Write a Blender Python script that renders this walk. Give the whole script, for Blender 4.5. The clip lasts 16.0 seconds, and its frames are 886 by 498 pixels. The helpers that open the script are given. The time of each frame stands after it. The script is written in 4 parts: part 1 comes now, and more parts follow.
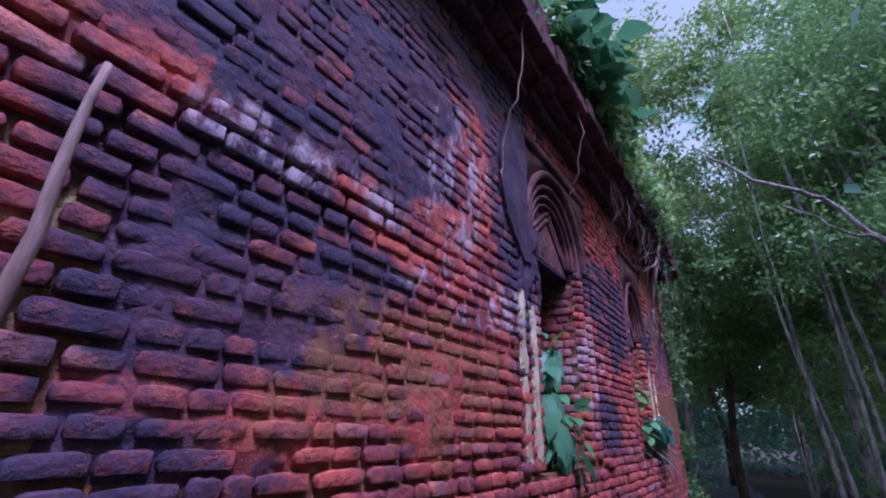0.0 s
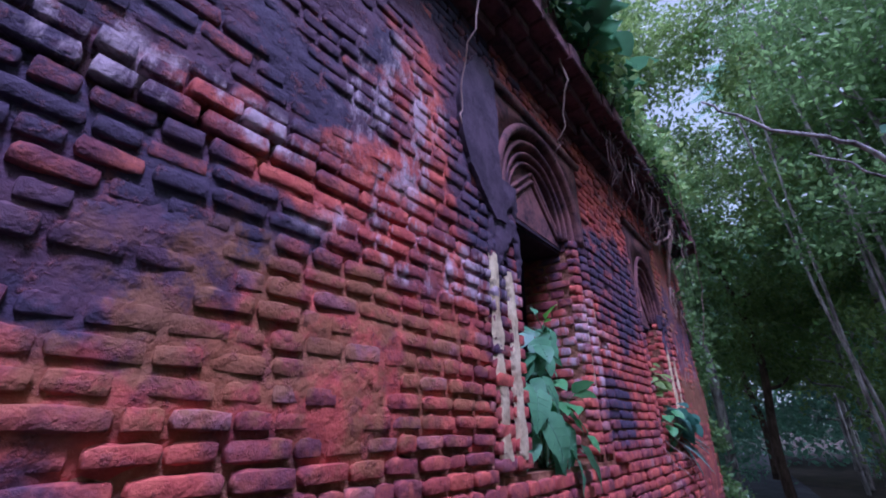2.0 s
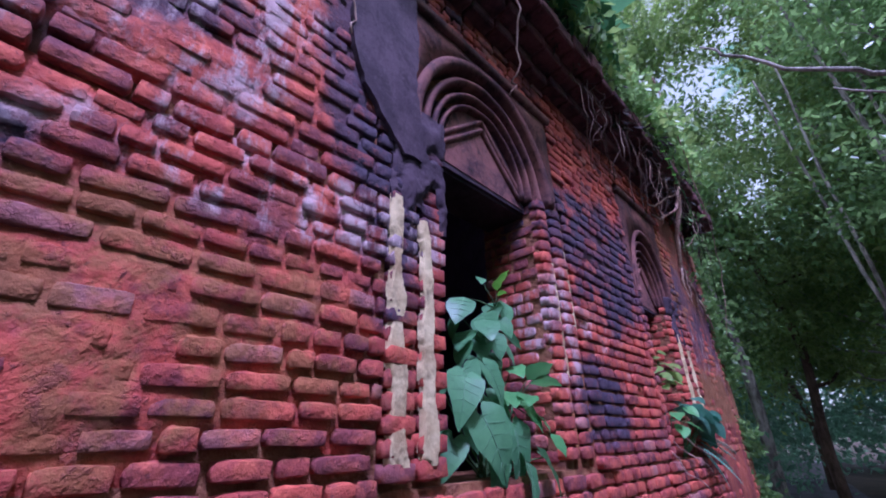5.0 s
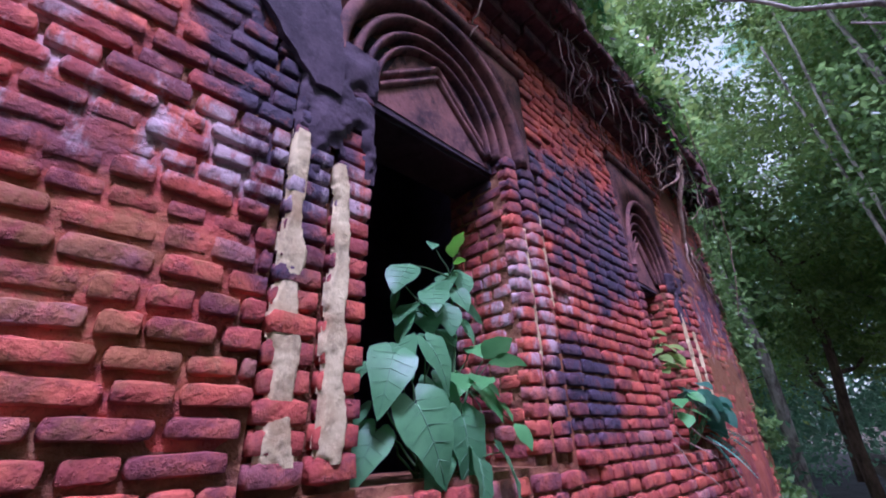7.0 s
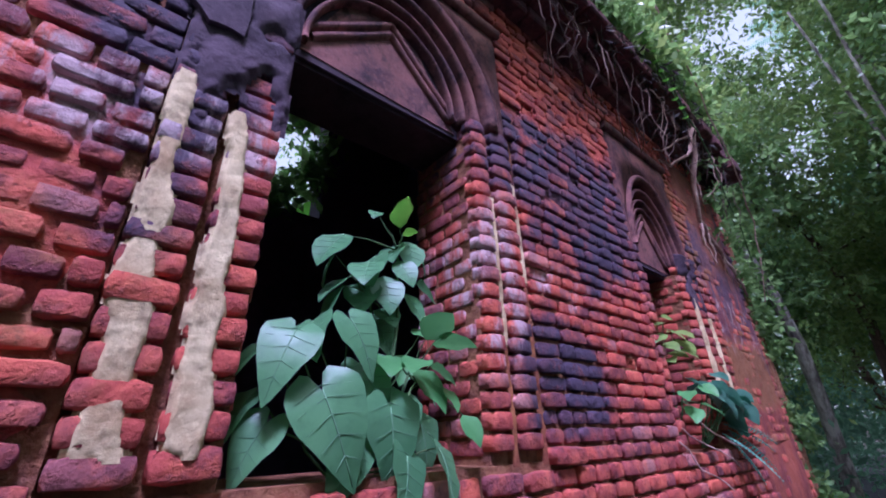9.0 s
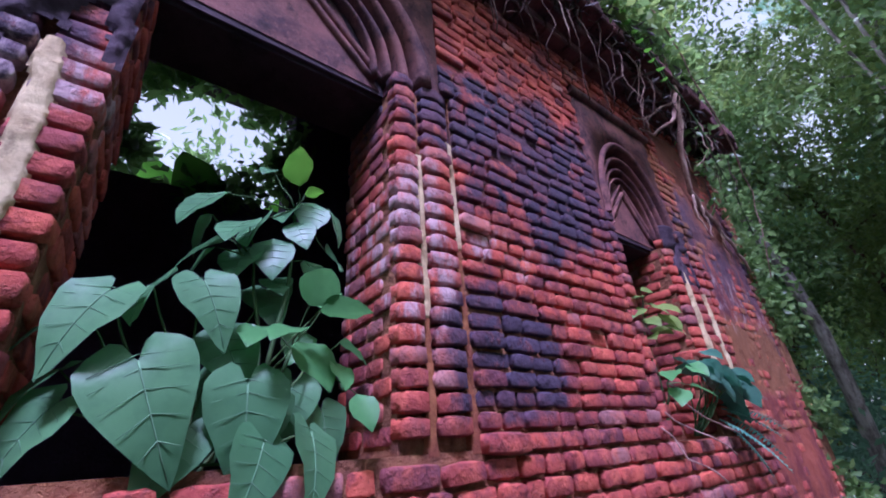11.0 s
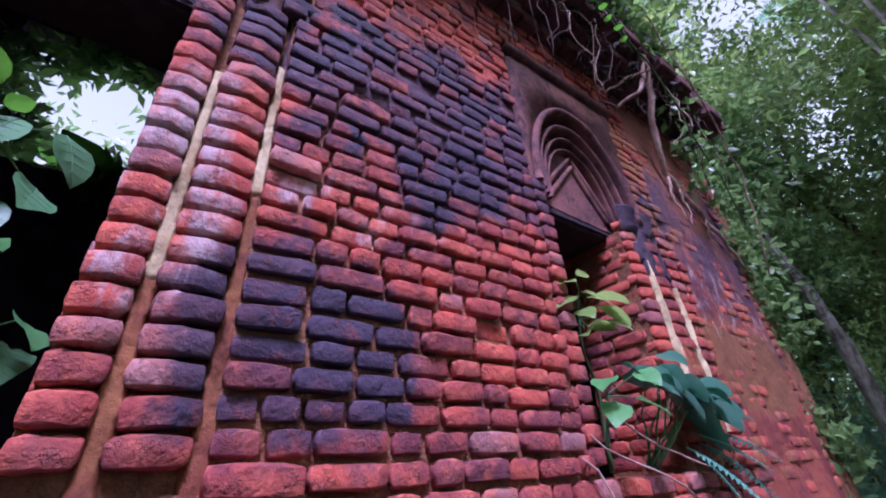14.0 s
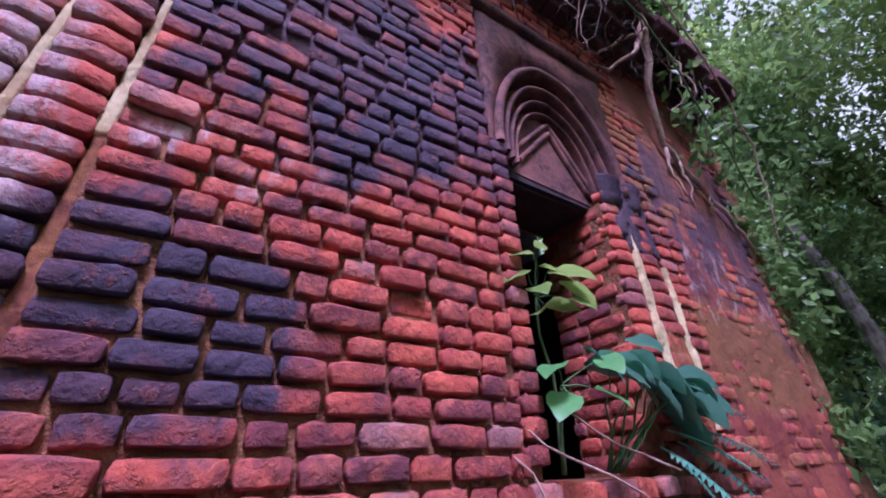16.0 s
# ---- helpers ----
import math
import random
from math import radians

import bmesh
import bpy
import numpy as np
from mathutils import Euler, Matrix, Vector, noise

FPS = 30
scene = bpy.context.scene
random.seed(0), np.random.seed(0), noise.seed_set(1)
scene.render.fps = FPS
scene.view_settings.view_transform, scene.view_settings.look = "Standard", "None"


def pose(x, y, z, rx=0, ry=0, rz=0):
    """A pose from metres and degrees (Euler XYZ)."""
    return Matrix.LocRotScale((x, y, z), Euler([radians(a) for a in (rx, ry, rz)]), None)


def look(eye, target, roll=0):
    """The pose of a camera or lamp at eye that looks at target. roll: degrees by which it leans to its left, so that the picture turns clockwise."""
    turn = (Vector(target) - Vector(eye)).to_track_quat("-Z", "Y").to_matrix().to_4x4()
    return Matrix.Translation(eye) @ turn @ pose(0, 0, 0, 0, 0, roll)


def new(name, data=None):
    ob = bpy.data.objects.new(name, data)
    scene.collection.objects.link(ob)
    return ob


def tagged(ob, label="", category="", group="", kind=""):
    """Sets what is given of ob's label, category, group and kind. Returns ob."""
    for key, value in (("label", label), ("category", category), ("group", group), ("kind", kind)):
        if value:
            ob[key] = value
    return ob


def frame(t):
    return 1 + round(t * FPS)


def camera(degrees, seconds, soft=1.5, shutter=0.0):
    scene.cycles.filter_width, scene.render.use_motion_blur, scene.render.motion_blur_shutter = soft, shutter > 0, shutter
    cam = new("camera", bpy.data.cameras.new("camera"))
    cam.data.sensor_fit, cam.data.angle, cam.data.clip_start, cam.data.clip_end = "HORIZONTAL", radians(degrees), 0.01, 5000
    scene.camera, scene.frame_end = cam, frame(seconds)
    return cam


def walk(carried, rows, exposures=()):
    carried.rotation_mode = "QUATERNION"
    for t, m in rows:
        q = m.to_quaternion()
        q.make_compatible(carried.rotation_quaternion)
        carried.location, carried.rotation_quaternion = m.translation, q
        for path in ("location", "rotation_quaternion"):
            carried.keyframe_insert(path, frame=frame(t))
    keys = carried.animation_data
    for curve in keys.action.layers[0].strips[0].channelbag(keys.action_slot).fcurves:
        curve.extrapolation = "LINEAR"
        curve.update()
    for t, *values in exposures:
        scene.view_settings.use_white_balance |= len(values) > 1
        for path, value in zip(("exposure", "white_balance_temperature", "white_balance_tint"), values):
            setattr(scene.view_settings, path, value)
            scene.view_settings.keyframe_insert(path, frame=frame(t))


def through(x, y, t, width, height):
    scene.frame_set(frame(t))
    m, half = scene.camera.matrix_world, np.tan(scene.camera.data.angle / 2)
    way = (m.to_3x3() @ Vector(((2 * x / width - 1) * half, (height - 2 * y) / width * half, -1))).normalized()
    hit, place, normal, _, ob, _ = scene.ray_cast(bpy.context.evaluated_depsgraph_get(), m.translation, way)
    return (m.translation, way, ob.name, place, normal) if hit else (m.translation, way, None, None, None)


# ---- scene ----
cam = camera(94.7, 16.0, soft=1.9)
PATH = [
    (0, (0.242, 0.037, 1.801), (-0.891, 1.495, 2.569), 3.0),
    (0.5, (0.231, 0.221, 1.773), (-0.898, 1.678, 2.549), 1.6),
    (1, (0.235, 0.364, 1.769), (-0.92, 1.798, 2.55), 1.0),
    (1.5, (0.223, 0.502, 1.763), (-0.956, 1.915, 2.546), 0.6),
    (2, (0.21, 0.656, 1.74), (-0.982, 2.056, 2.529), 0.3),
    (2.5, (0.205, 0.787, 1.73), (-0.993, 2.171, 2.536), 0.7),
    (3, (0.203, 0.927, 1.726), (-0.996, 2.295, 2.557), 0.8),
    (3.5, (0.221, 1.065, 1.716), (-0.977, 2.427, 2.56), 0.4),
    (4, (0.24, 1.199, 1.703), (-0.986, 2.539, 2.54), -0.4),
    (6.3, (0.206, 1.853, 1.641), (-1.08, 3.131, 2.486), -1.1),
    (6.5, (0.186, 1.891, 1.651), (-1.099, 3.174, 2.488), -1.6),
    (7, (0.18, 2.007, 1.638), (-1.121, 3.274, 2.475), -2.1),
    (7.5, (0.176, 2.116, 1.631), (-1.145, 3.358, 2.476), -2.4),
    (8, (0.176, 2.227, 1.631), (-1.174, 3.437, 2.475), -1.7),
    (8.5, (0.182, 2.332, 1.623), (-1.191, 3.521, 2.46), -1.5),
    (9, (0.2, 2.448, 1.604), (-1.182, 3.621, 2.449), -2.0),
    (9.5, (0.216, 2.565, 1.587), (-1.164, 3.724, 2.455), -2.1),
    (10, (0.221, 2.675, 1.557), (-1.154, 3.838, 2.428), -3.1),
    (10.2, (0.219, 2.724, 1.539), (-1.167, 3.875, 2.407), -3.8),
    (12.3, (0.118, 3.357, 1.502), (-1.299, 4.409, 2.443), -3.1),
    (12.5, (0.103, 3.42, 1.512), (-1.308, 4.471, 2.464), -2.8),
    (13, (0.088, 3.564, 1.532), (-1.314, 4.614, 2.497), -3.2),
    (13.5, (0.09, 3.701, 1.513), (-1.305, 4.743, 2.496), -3.9),
    (14, (0.102, 3.831, 1.497), (-1.296, 4.854, 2.497), -3.8),
    (14.5, (0.103, 3.937, 1.493), (-1.317, 4.941, 2.481), -3.0),
    (15, (0.104, 4.043, 1.47), (-1.336, 5.029, 2.448), -3.0),
    (15.5, (0.094, 4.152, 1.507), (-1.367, 5.127, 2.463), -3.1),
    (16, (0.079, 4.252, 1.504), (-1.386, 5.2, 2.483), -2.2),
]
walk(cam, [(t, look(eye, target, roll)) for t, eye, target, roll in PATH],
     exposures=[(0, 0.68, 4440, 66), (3.5, 0.82, 4460, 65), (7, 1.2, 4700, 65), (10, 1.18, 4700, 66), (13, 1.3, 4740, 69), (16, 1.26, 4860, 69)])

# ---- light: a bright overcast sky over a shaded lane ----
world = bpy.data.worlds.new("sky")
scene.world = world
world.use_nodes = True
wn = world.node_tree.nodes
sky = wn.new("ShaderNodeTexSky")
sky.sky_type = "NISHITA"
sky.sun_disc = False
sky.sun_elevation = radians(52)
sky.sun_rotation = radians(115)
sky.air_density, sky.dust_density = 1.0, 3.0
haze = wn.new("ShaderNodeHueSaturation")
haze.inputs["Saturation"].default_value = 0.22
world.node_tree.links.new(sky.outputs[0], haze.inputs["Color"])
warm = wn.new("ShaderNodeMix")
warm.data_type, warm.blend_type = "RGBA", "MULTIPLY"
warm.inputs[0].default_value = 1.0
warm.inputs[7].default_value = (1.0, 1.09, 0.66, 1)
world.node_tree.links.new(haze.outputs[0], warm.inputs[6])
world.node_tree.links.new(warm.outputs[2], wn["Background"].inputs[0])
wn["Background"].inputs[1].default_value = 0.15
sun = new("sun", bpy.data.lights.new("sun", "SUN"))
sun.data.energy, sun.data.angle, sun.data.color = 2.0, radians(11), (1.0, 0.95, 0.88)
sun.matrix_world = look((4.2, -2.6, 9), (0, 0, 0))

# ---- sizes ----
FACE = -0.94          # face of the old wall
CORE = FACE - 0.031   # mortar plane behind the brick faces
BACK = -1.42          # inner face of the wall
END = 7.65            # far end of the wall
SOFFIT, TOP = 4.3, 4.66
COURSE = 0.075


# ---- materials ----
class Nodes:
    """A node material under construction."""

    def __init__(self, name):
        self.mat = bpy.data.materials.new(name)
        self.mat.use_nodes = True
        self.t = self.mat.node_tree
        self.bsdf = self.t.nodes["Principled BSDF"]
        self.pos = self.t.nodes.new("ShaderNodeNewGeometry").outputs["Position"]

    def put(self, socket, value):
        if isinstance(value, bpy.types.NodeSocket):
            self.t.links.new(value, socket)
        elif value is not None:
            socket.default_value = value

    def math(self, op, a, b=None, c=None, clamp=False):
        n = self.t.nodes.new("ShaderNodeMath")
        n.operation, n.use_clamp = op, clamp
        for s, v in zip(n.inputs, (a, b, c)):
            self.put(s, v)
        return n.outputs[0]

    def noise(self, scale, detail=4.0, rough=0.6, stretch=(1, 1, 1), shift=0.0):
        m = self.t.nodes.new("ShaderNodeMapping")
        self.put(m.inputs["Vector"], self.pos)
        m.inputs["Scale"].default_value = stretch
        m.inputs["Location"].default_value = (shift, shift * 1.7, shift * 0.6)
        n = self.t.nodes.new("ShaderNodeTexNoise")
        self.put(n.inputs["Vector"], m.outputs[0])
        n.inputs["Scale"].default_value, n.inputs["Detail"].default_value, n.inputs["Roughness"].default_value = scale, detail, rough
        return n.outputs["Fac"]

    def step(self, value, low, high):
        n = self.t.nodes.new("ShaderNodeMapRange")
        n.interpolation_type = "SMOOTHSTEP"
        self.put(n.inputs["Value"], value)
        n.inputs["From Min"].default_value, n.inputs["From Max"].default_value = low, high
        return n.outputs["Result"]

    def mix(self, fac, a, b, mode="MIX"):
        n = self.t.nodes.new("ShaderNodeMix")
        n.data_type, n.blend_type = "RGBA", mode
        self.put(n.inputs[0], fac)
        for s, v in ((n.inputs[6], a), (n.inputs[7], b)):
            self.put(s, (*v, 1) if isinstance(v, tuple) else v)
        return n.outputs[2]

    def ramp(self, fac, *stops):
        n = self.t.nodes.new("ShaderNodeValToRGB")
        self.put(n.inputs[0], fac)
        e = n.color_ramp.elements
        while len(e) < len(stops):
            e.new(0.5)
        for el, (at, col) in zip(e, stops):
            el.position, el.color = at, (*col, 1)
        return n.outputs[0]

    def patch(self, y, z, ry, rz, ragged=0.9):
        """A stain with a ragged edge on the wall, round (y, z)."""
        sep = self.t.nodes.new("ShaderNodeSeparateXYZ")
        self.put(sep.inputs[0], self.pos)
        a = self.math("DIVIDE", self.math("SUBTRACT", sep.outputs[1], y), ry)
        b = self.math("DIVIDE", self.math("SUBTRACT", sep.outputs[2], z), rz)
        d = self.math("SQRT", self.math("ADD", self.math("MULTIPLY", a, a), self.math("MULTIPLY", b, b)))
        d = self.math("ADD", d, self.math("MULTIPLY", self.math("SUBTRACT", self.noise(3.2, 5, 0.65, shift=y), 0.5), ragged * 2))
        return self.step(d, 1.15, 0.75)

    def most(self, *facs):
        out = facs[0]
        for f in facs[1:]:
            out = self.math("MAXIMUM", out, f)
        return out

    def finish(self, colour, rough=0.9, bump=None, depth=0.01, strength=0.6, spec=0.3):
        self.put(self.bsdf.inputs["Base Color"], (*colour, 1) if isinstance(colour, tuple) else colour)
        self.put(self.bsdf.inputs["Roughness"], rough)
        self.bsdf.inputs["Specular IOR Level"].default_value = spec
        if bump is not None:
            b = self.t.nodes.new("ShaderNodeBump")
            b.inputs["Distance"].default_value, b.inputs["Strength"].default_value = depth, strength
            self.put(b.inputs["Height"], bump)
            self.put(self.bsdf.inputs["Normal"], b.outputs[0])
        return self.mat


def brick_material(name, kind):
    """Old red brick with soot, lime bloom and ochre lichen."""
    n = Nodes(name)
    if kind == "skin":
        rnd = n.math("ADD", 0.28, n.math("MULTIPLY", n.step(n.noise(4.5, 6, 0.7, shift=9), 0.3, 0.7), 0.5))
    elif kind == "joined":
        rnd = n.t.nodes.new("ShaderNodeNewGeometry").outputs["Random Per Island"]
    else:
        rnd = n.t.nodes.new("ShaderNodeObjectInfo").outputs["Random"]
    base = n.ramp(rnd, (0.0, (0.14, 0.045, 0.055)), (0.2, (0.31, 0.062, 0.05)), (0.5, (0.50, 0.096, 0.055)), (0.75, (0.36, 0.068, 0.05)), (0.9, (0.21, 0.058, 0.062)), (1.0, (0.46, 0.21, 0.18)))
    fine = n.noise(26, 6, 0.7)
    base = n.mix(n.math("MULTIPLY", n.step(n.noise(11, 5, 0.65, shift=2), 0.42, 0.66), 0.6), base, (0.64, 0.16, 0.08))
    pit = n.noise(45, 3, 0.7, shift=1.0)
    base = n.mix(n.math("MULTIPLY", n.step(pit, 0.6, 0.7), 0.6), base, (0.07, 0.025, 0.03))
    wash = n.noise(5.5, 5, 0.7, shift=6.0)
    base = n.mix(n.math("MULTIPLY", n.step(wash, 0.52, 0.66), 0.7), base, (0.13, 0.035, 0.045))
    # soot: broad blotches and certain stained stretches, taking some bricks more than others; the wide band at z 4.75
    # is painted cornice shade
    blot = n.noise(2.1, 5, 0.62, shift=3.0)
    soot_and_shade = n.most(n.patch(0.62, 2.25, 0.62, 0.42), n.patch(1.25, 3.5, 0.4, 0.85), n.patch(4.7, 2.95, 0.85, 0.55), n.patch(4.15, 1.85, 0.34, 0.3),
                  n.patch(2.45, 2.9, 0.3, 0.8), n.patch(3.85, 3.0, 0.22, 0.35), n.patch(7.6, 3.0, 0.9, 0.4), n.patch(0.0, 1.55, 0.85, 0.3), n.patch(3.5, 4.75, 7.0, 0.42, 0.3), n.patch(0.1, 3.75, 1.6, 0.95), n.patch(7.6, 3.1, 1.3, 0.5), n.patch(2.0, 4.0, 0.9, 0.4), n.patch(0.7, 3.05, 1.1, 0.42), n.patch(2.25, 3.3, 0.3, 0.7))
    soot = n.math("MULTIPLY", n.math("ADD", n.math("MULTIPLY", soot_and_shade, 0.92), n.math("MULTIPLY", n.step(blot, 0.52, 0.7), 0.65), clamp=True),
                  n.step(n.math("ADD", rnd, n.math("MULTIPLY", fine, 0.5)), 0.2, 0.5))
    col = n.mix(soot, base, n.mix(fine, (0.036, 0.026, 0.045), (0.09, 0.062, 0.092)))
    # lime bloom running down
    drip = n.noise(9, 5, 0.7, stretch=(1, 1, 0.35), shift=8)
    bloom = n.math("MULTIPLY", n.most(n.patch(1.66, 3.0, 0.34, 0.5), n.patch(2.1, 2.45, 0.75, 0.16), n.patch(0.75, 2.63, 0.6, 0.1), n.patch(3.75, 2.25, 0.16, 0.34), n.patch(4.25, 2.3, 0.3, 0.12)), n.step(drip, 0.43, 0.6))
    col = n.mix(n.math("MULTIPLY", bloom, 0.85), col, (0.47, 0.36, 0.36))
    moss = n.math("MULTIPLY", n.most(n.patch(1.55, 1.95, 0.9, 0.35), n.patch(7.6, 1.9, 1.3, 0.85), n.patch(6.6, 3.3, 0.35, 0.6), n.patch(6.3, 3.35, 0.25, 0.7)), n.step(n.noise(7, 5, 0.65, shift=5), 0.4, 0.56))
    col = n.mix(n.math("MULTIPLY", moss, 0.75), col, n.mix(fine, (0.20, 0.075, 0.03), (0.34, 0.16, 0.05)))
    # smears of old mortar over the brick edges
    smear = n.math("MULTIPLY", n.step(n.noise(13, 6, 0.72, shift=11), 0.55, 0.66), 0.55)
    col = n.mix(smear, col, n.mix(fine, (0.13, 0.035, 0.038), (0.36, 0.115, 0.085)))
    grain = n.math("ADD", n.math("ADD", n.math("MULTIPLY", n.noise(60, 3, 0.6), 0.5), n.math("MULTIPLY", n.noise(18, 4, 0.6), 1.7)), n.math("MULTIPLY", smear, 0.8))
    return n.finish(col, n.math("ADD", 0.72, n.math("MULTIPLY", fine, 0.25)), grain, 0.010, 0.75, 0.25)


def mortar_material():
    n = Nodes("lime mortar")
    a = n.noise(12, 6, 0.7)
    col = n.ramp(a, (0.3, (0.12, 0.05, 0.035)), (0.5, (0.26, 0.11, 0.055)), (0.72, (0.40, 0.20, 0.09)))
    moss = n.math("MULTIPLY", n.patch(0.85, 2.1, 1.0, 0.36), n.step(n.noise(6, 4, 0.6), 0.42, 0.58))
    col = n.mix(moss, col, (0.42, 0.37, 0.16))
    dark = n.most(n.patch(4.75, 2.95, 0.8, 0.7), n.patch(1.2, 3.5, 0.5, 0.9), n.patch(0.5, 2.5, 0.6, 0.35))
    col = n.mix(n.math("MULTIPLY", dark, 0.8), col, (0.06, 0.035, 0.045))
    return n.finish(col, 0.95, n.math("ADD", n.noise(40, 5, 0.7), n.noise(9, 3, 0.6)), 0.02, 0.8, 0.2)


def plaster_material(name, light, dark, stain=0.5):
    n = Nodes(name)
    a = n.noise(5, 6, 0.65)
    b = n.noise(11, 6, 0.72, stretch=(1, 1, 0.7), shift=4)
    col = n.mix(n.step(a, 0.35, 0.68), light, dark)
    col = n.mix(n.math("MULTIPLY", n.step(n.noise(34, 4, 0.7, shift=7), 0.52, 0.7), 0.5), col, tuple(1.25 * v for v in light))
    col = n.mix(n.math("MULTIPLY", n.step(b, 0.5, 0.7), stain), col, tuple(0.35 * v for v in dark))
    return n.finish(col, 0.85, n.math("ADD", n.noise(30, 5, 0.7), n.math("MULTIPLY", a, 2)), 0.008, 0.7, 0.25)


def leaf_material(name, low, high, gloss=0.45, through=0.35):
    n = Nodes(name)
    rnd = n.t.nodes.new("ShaderNodeNewGeometry").outputs["Random Per Island"]
    a = n.step(n.noise(0.9, 4, 0.65), 0.36, 0.64)
    f = n.math("ADD", n.math("MULTIPLY", rnd, 0.55), n.math("MULTIPLY", a, 0.5), clamp=True)
    col = n.mix(f, low, high)
    col = n.mix(n.math("MULTIPLY", n.step(n.noise(24, 4, 0.65), 0.45, 0.7), 0.35), col, low)
    n.finish(col, gloss, n.noise(60, 2, 0.5), 0.002, 0.3, 0.4)
    tr = n.t.nodes.new("ShaderNodeBsdfTranslucent")
    n.put(tr.inputs[0], n.mix(0.5, col, high))
    m = n.t.nodes.new("ShaderNodeMixShader")
    m.inputs[0].default_value = through
    n.t.links.new(n.bsdf.outputs[0], m.inputs[1])
    n.t.links.new(tr.outputs[0], m.inputs[2])
    n.t.links.new(m.outputs[0], n.t.nodes["Material Output"].inputs[0])
    return n.mat


def bark_material(name, low, high):
    n = Nodes(name)
    a = n.noise(14, 6, 0.7, stretch=(1, 1, 0.25))
    b = n.noise(3, 4, 0.6, shift=2)
    col = n.mix(n.step(n.math("ADD", n.math("MULTIPLY", a, 0.6), n.math("MULTIPLY", b, 0.4)), 0.38, 0.62), low, high)
    return n.finish(col, 0.9, a, 0.01, 0.8, 0.2)


def ground_material(name, low, high, scale):
    n = Nodes(name)
    a, b = n.noise(scale, 7, 0.7), n.noise(scale * 9, 4, 0.7)
    col = n.mix(n.step(n.math("ADD", n.math("MULTIPLY", a, 0.7), n.math("MULTIPLY", b, 0.3)), 0.36, 0.64), low, high)
    return n.finish(col, 0.95, n.math("ADD", a, b), 0.02, 0.7, 0.2)


def far_render_material():
    """Old render: ochre lichen low down, a soot-black band, rusty brown above."""
    n = Nodes("ochre and soot stained render")
    fine, mid = n.noise(30, 5, 0.7), n.noise(6, 5, 0.68, stretch=(1, 1, 0.5), shift=3)
    col = n.mix(n.step(mid, 0.4, 0.62), (0.28, 0.075, 0.04), (0.17, 0.04, 0.036))
    col = n.mix(n.math("MULTIPLY", n.patch(7.1, 2.05, 0.9, 0.3, 0.6), 0.7), col, n.mix(fine, (0.15, 0.075, 0.028), (0.24, 0.12, 0.04)))
    up = n.patch(7.2, 3.6, 1.6, 0.75, 0.5)
    col = n.mix(n.math("MULTIPLY", up, 0.8), col, n.mix(mid, (0.30, 0.12, 0.06), (0.11, 0.045, 0.045)))
    soot = n.math("MULTIPLY", n.most(n.patch(7.0, 2.68, 1.1, 0.36, 0.55), n.patch(6.5, 2.95, 0.3, 0.6), n.patch(7.6, 3.0, 0.3, 1.0)), n.step(n.noise(11, 5, 0.7, stretch=(1, 1, 0.3), shift=2), 0.3, 0.6))
    col = n.mix(n.math("MULTIPLY", soot, 0.92), col, n.mix(fine, (0.035, 0.024, 0.04), (0.10, 0.06, 0.085)))
    drip = n.math("MULTIPLY", n.patch(6.9, 2.45, 0.9, 0.25, 0.6), n.step(n.noise(16, 5, 0.7, stretch=(1, 1, 0.4), shift=14), 0.52, 0.62))
    col = n.mix(n.math("MULTIPLY", drip, 0.6), col, (0.42, 0.30, 0.27))
    return n.finish(col, 0.88, n.math("ADD", fine, n.math("MULTIPLY", mid, 2.0)), 0.01, 0.7, 0.25)


FAR_RENDER = far_render_material()
BRICK = brick_material("old red brick", "single")
BRICKS = brick_material("old red bricks", "joined")
SKIN = brick_material("dirt and lime skin over brick", "skin")
MORTAR = mortar_material()
CREAM = plaster_material("cream lime plaster", (0.66, 0.55, 0.30), (0.42, 0.29, 0.14), 0.7)
OCHRE = plaster_material("ochre mossy render", (0.33, 0.13, 0.045), (0.19, 0.05, 0.03), 0.75)
GREY = plaster_material("blackened plaster", (0.085, 0.055, 0.075), (0.04, 0.025, 0.038), 0.6)
MOULD = plaster_material("weathered moulding plaster", (0.21, 0.085, 0.07), (0.065, 0.03, 0.036), 0.85)
# the shadow of the soffit is put into this brick colour
DARK_BRICK = plaster_material("shade-dark cornice brick", (0.17, 0.065, 0.06), (0.06, 0.03, 0.036), 0.6)
# purple lift for the unlit rooms is put into the wall colour
INNER = plaster_material("purple-lifted inner wall", (0.17, 0.10, 0.20), (0.11, 0.065, 0.135), 0.4)
LINTEL_BLACK = plaster_material("near-black lintel plaster", (0.05, 0.03, 0.04), (0.025, 0.016, 0.024), 0.5)
LEAF = leaf_material("woodland leaf", (0.045, 0.12, 0.035), (0.28, 0.46, 0.13), 0.3, 0.5)
LEAF_DARK = leaf_material("shaded leaf", (0.045, 0.13, 0.08), (0.24, 0.46, 0.26), 0.32, 0.5)
LEAF_PALE = leaf_material("sunlit leaf", (0.07, 0.17, 0.04), (0.38, 0.52, 0.13), 0.34, 0.48)
LEAF_SOFFIT = leaf_material("leaf darkened for soffit shade", (0.02, 0.016, 0.018), (0.075, 0.055, 0.04), 0.7, 0.15)
LEAF_BROAD = leaf_material("broad green leaf", (0.06, 0.19, 0.08), (0.14, 0.35, 0.14), 0.42, 0.3)
LEAF_YOUNG = leaf_material("young bright leaf", (0.10, 0.36, 0.02), (0.16, 0.46, 0.03), 0.4, 0.4)
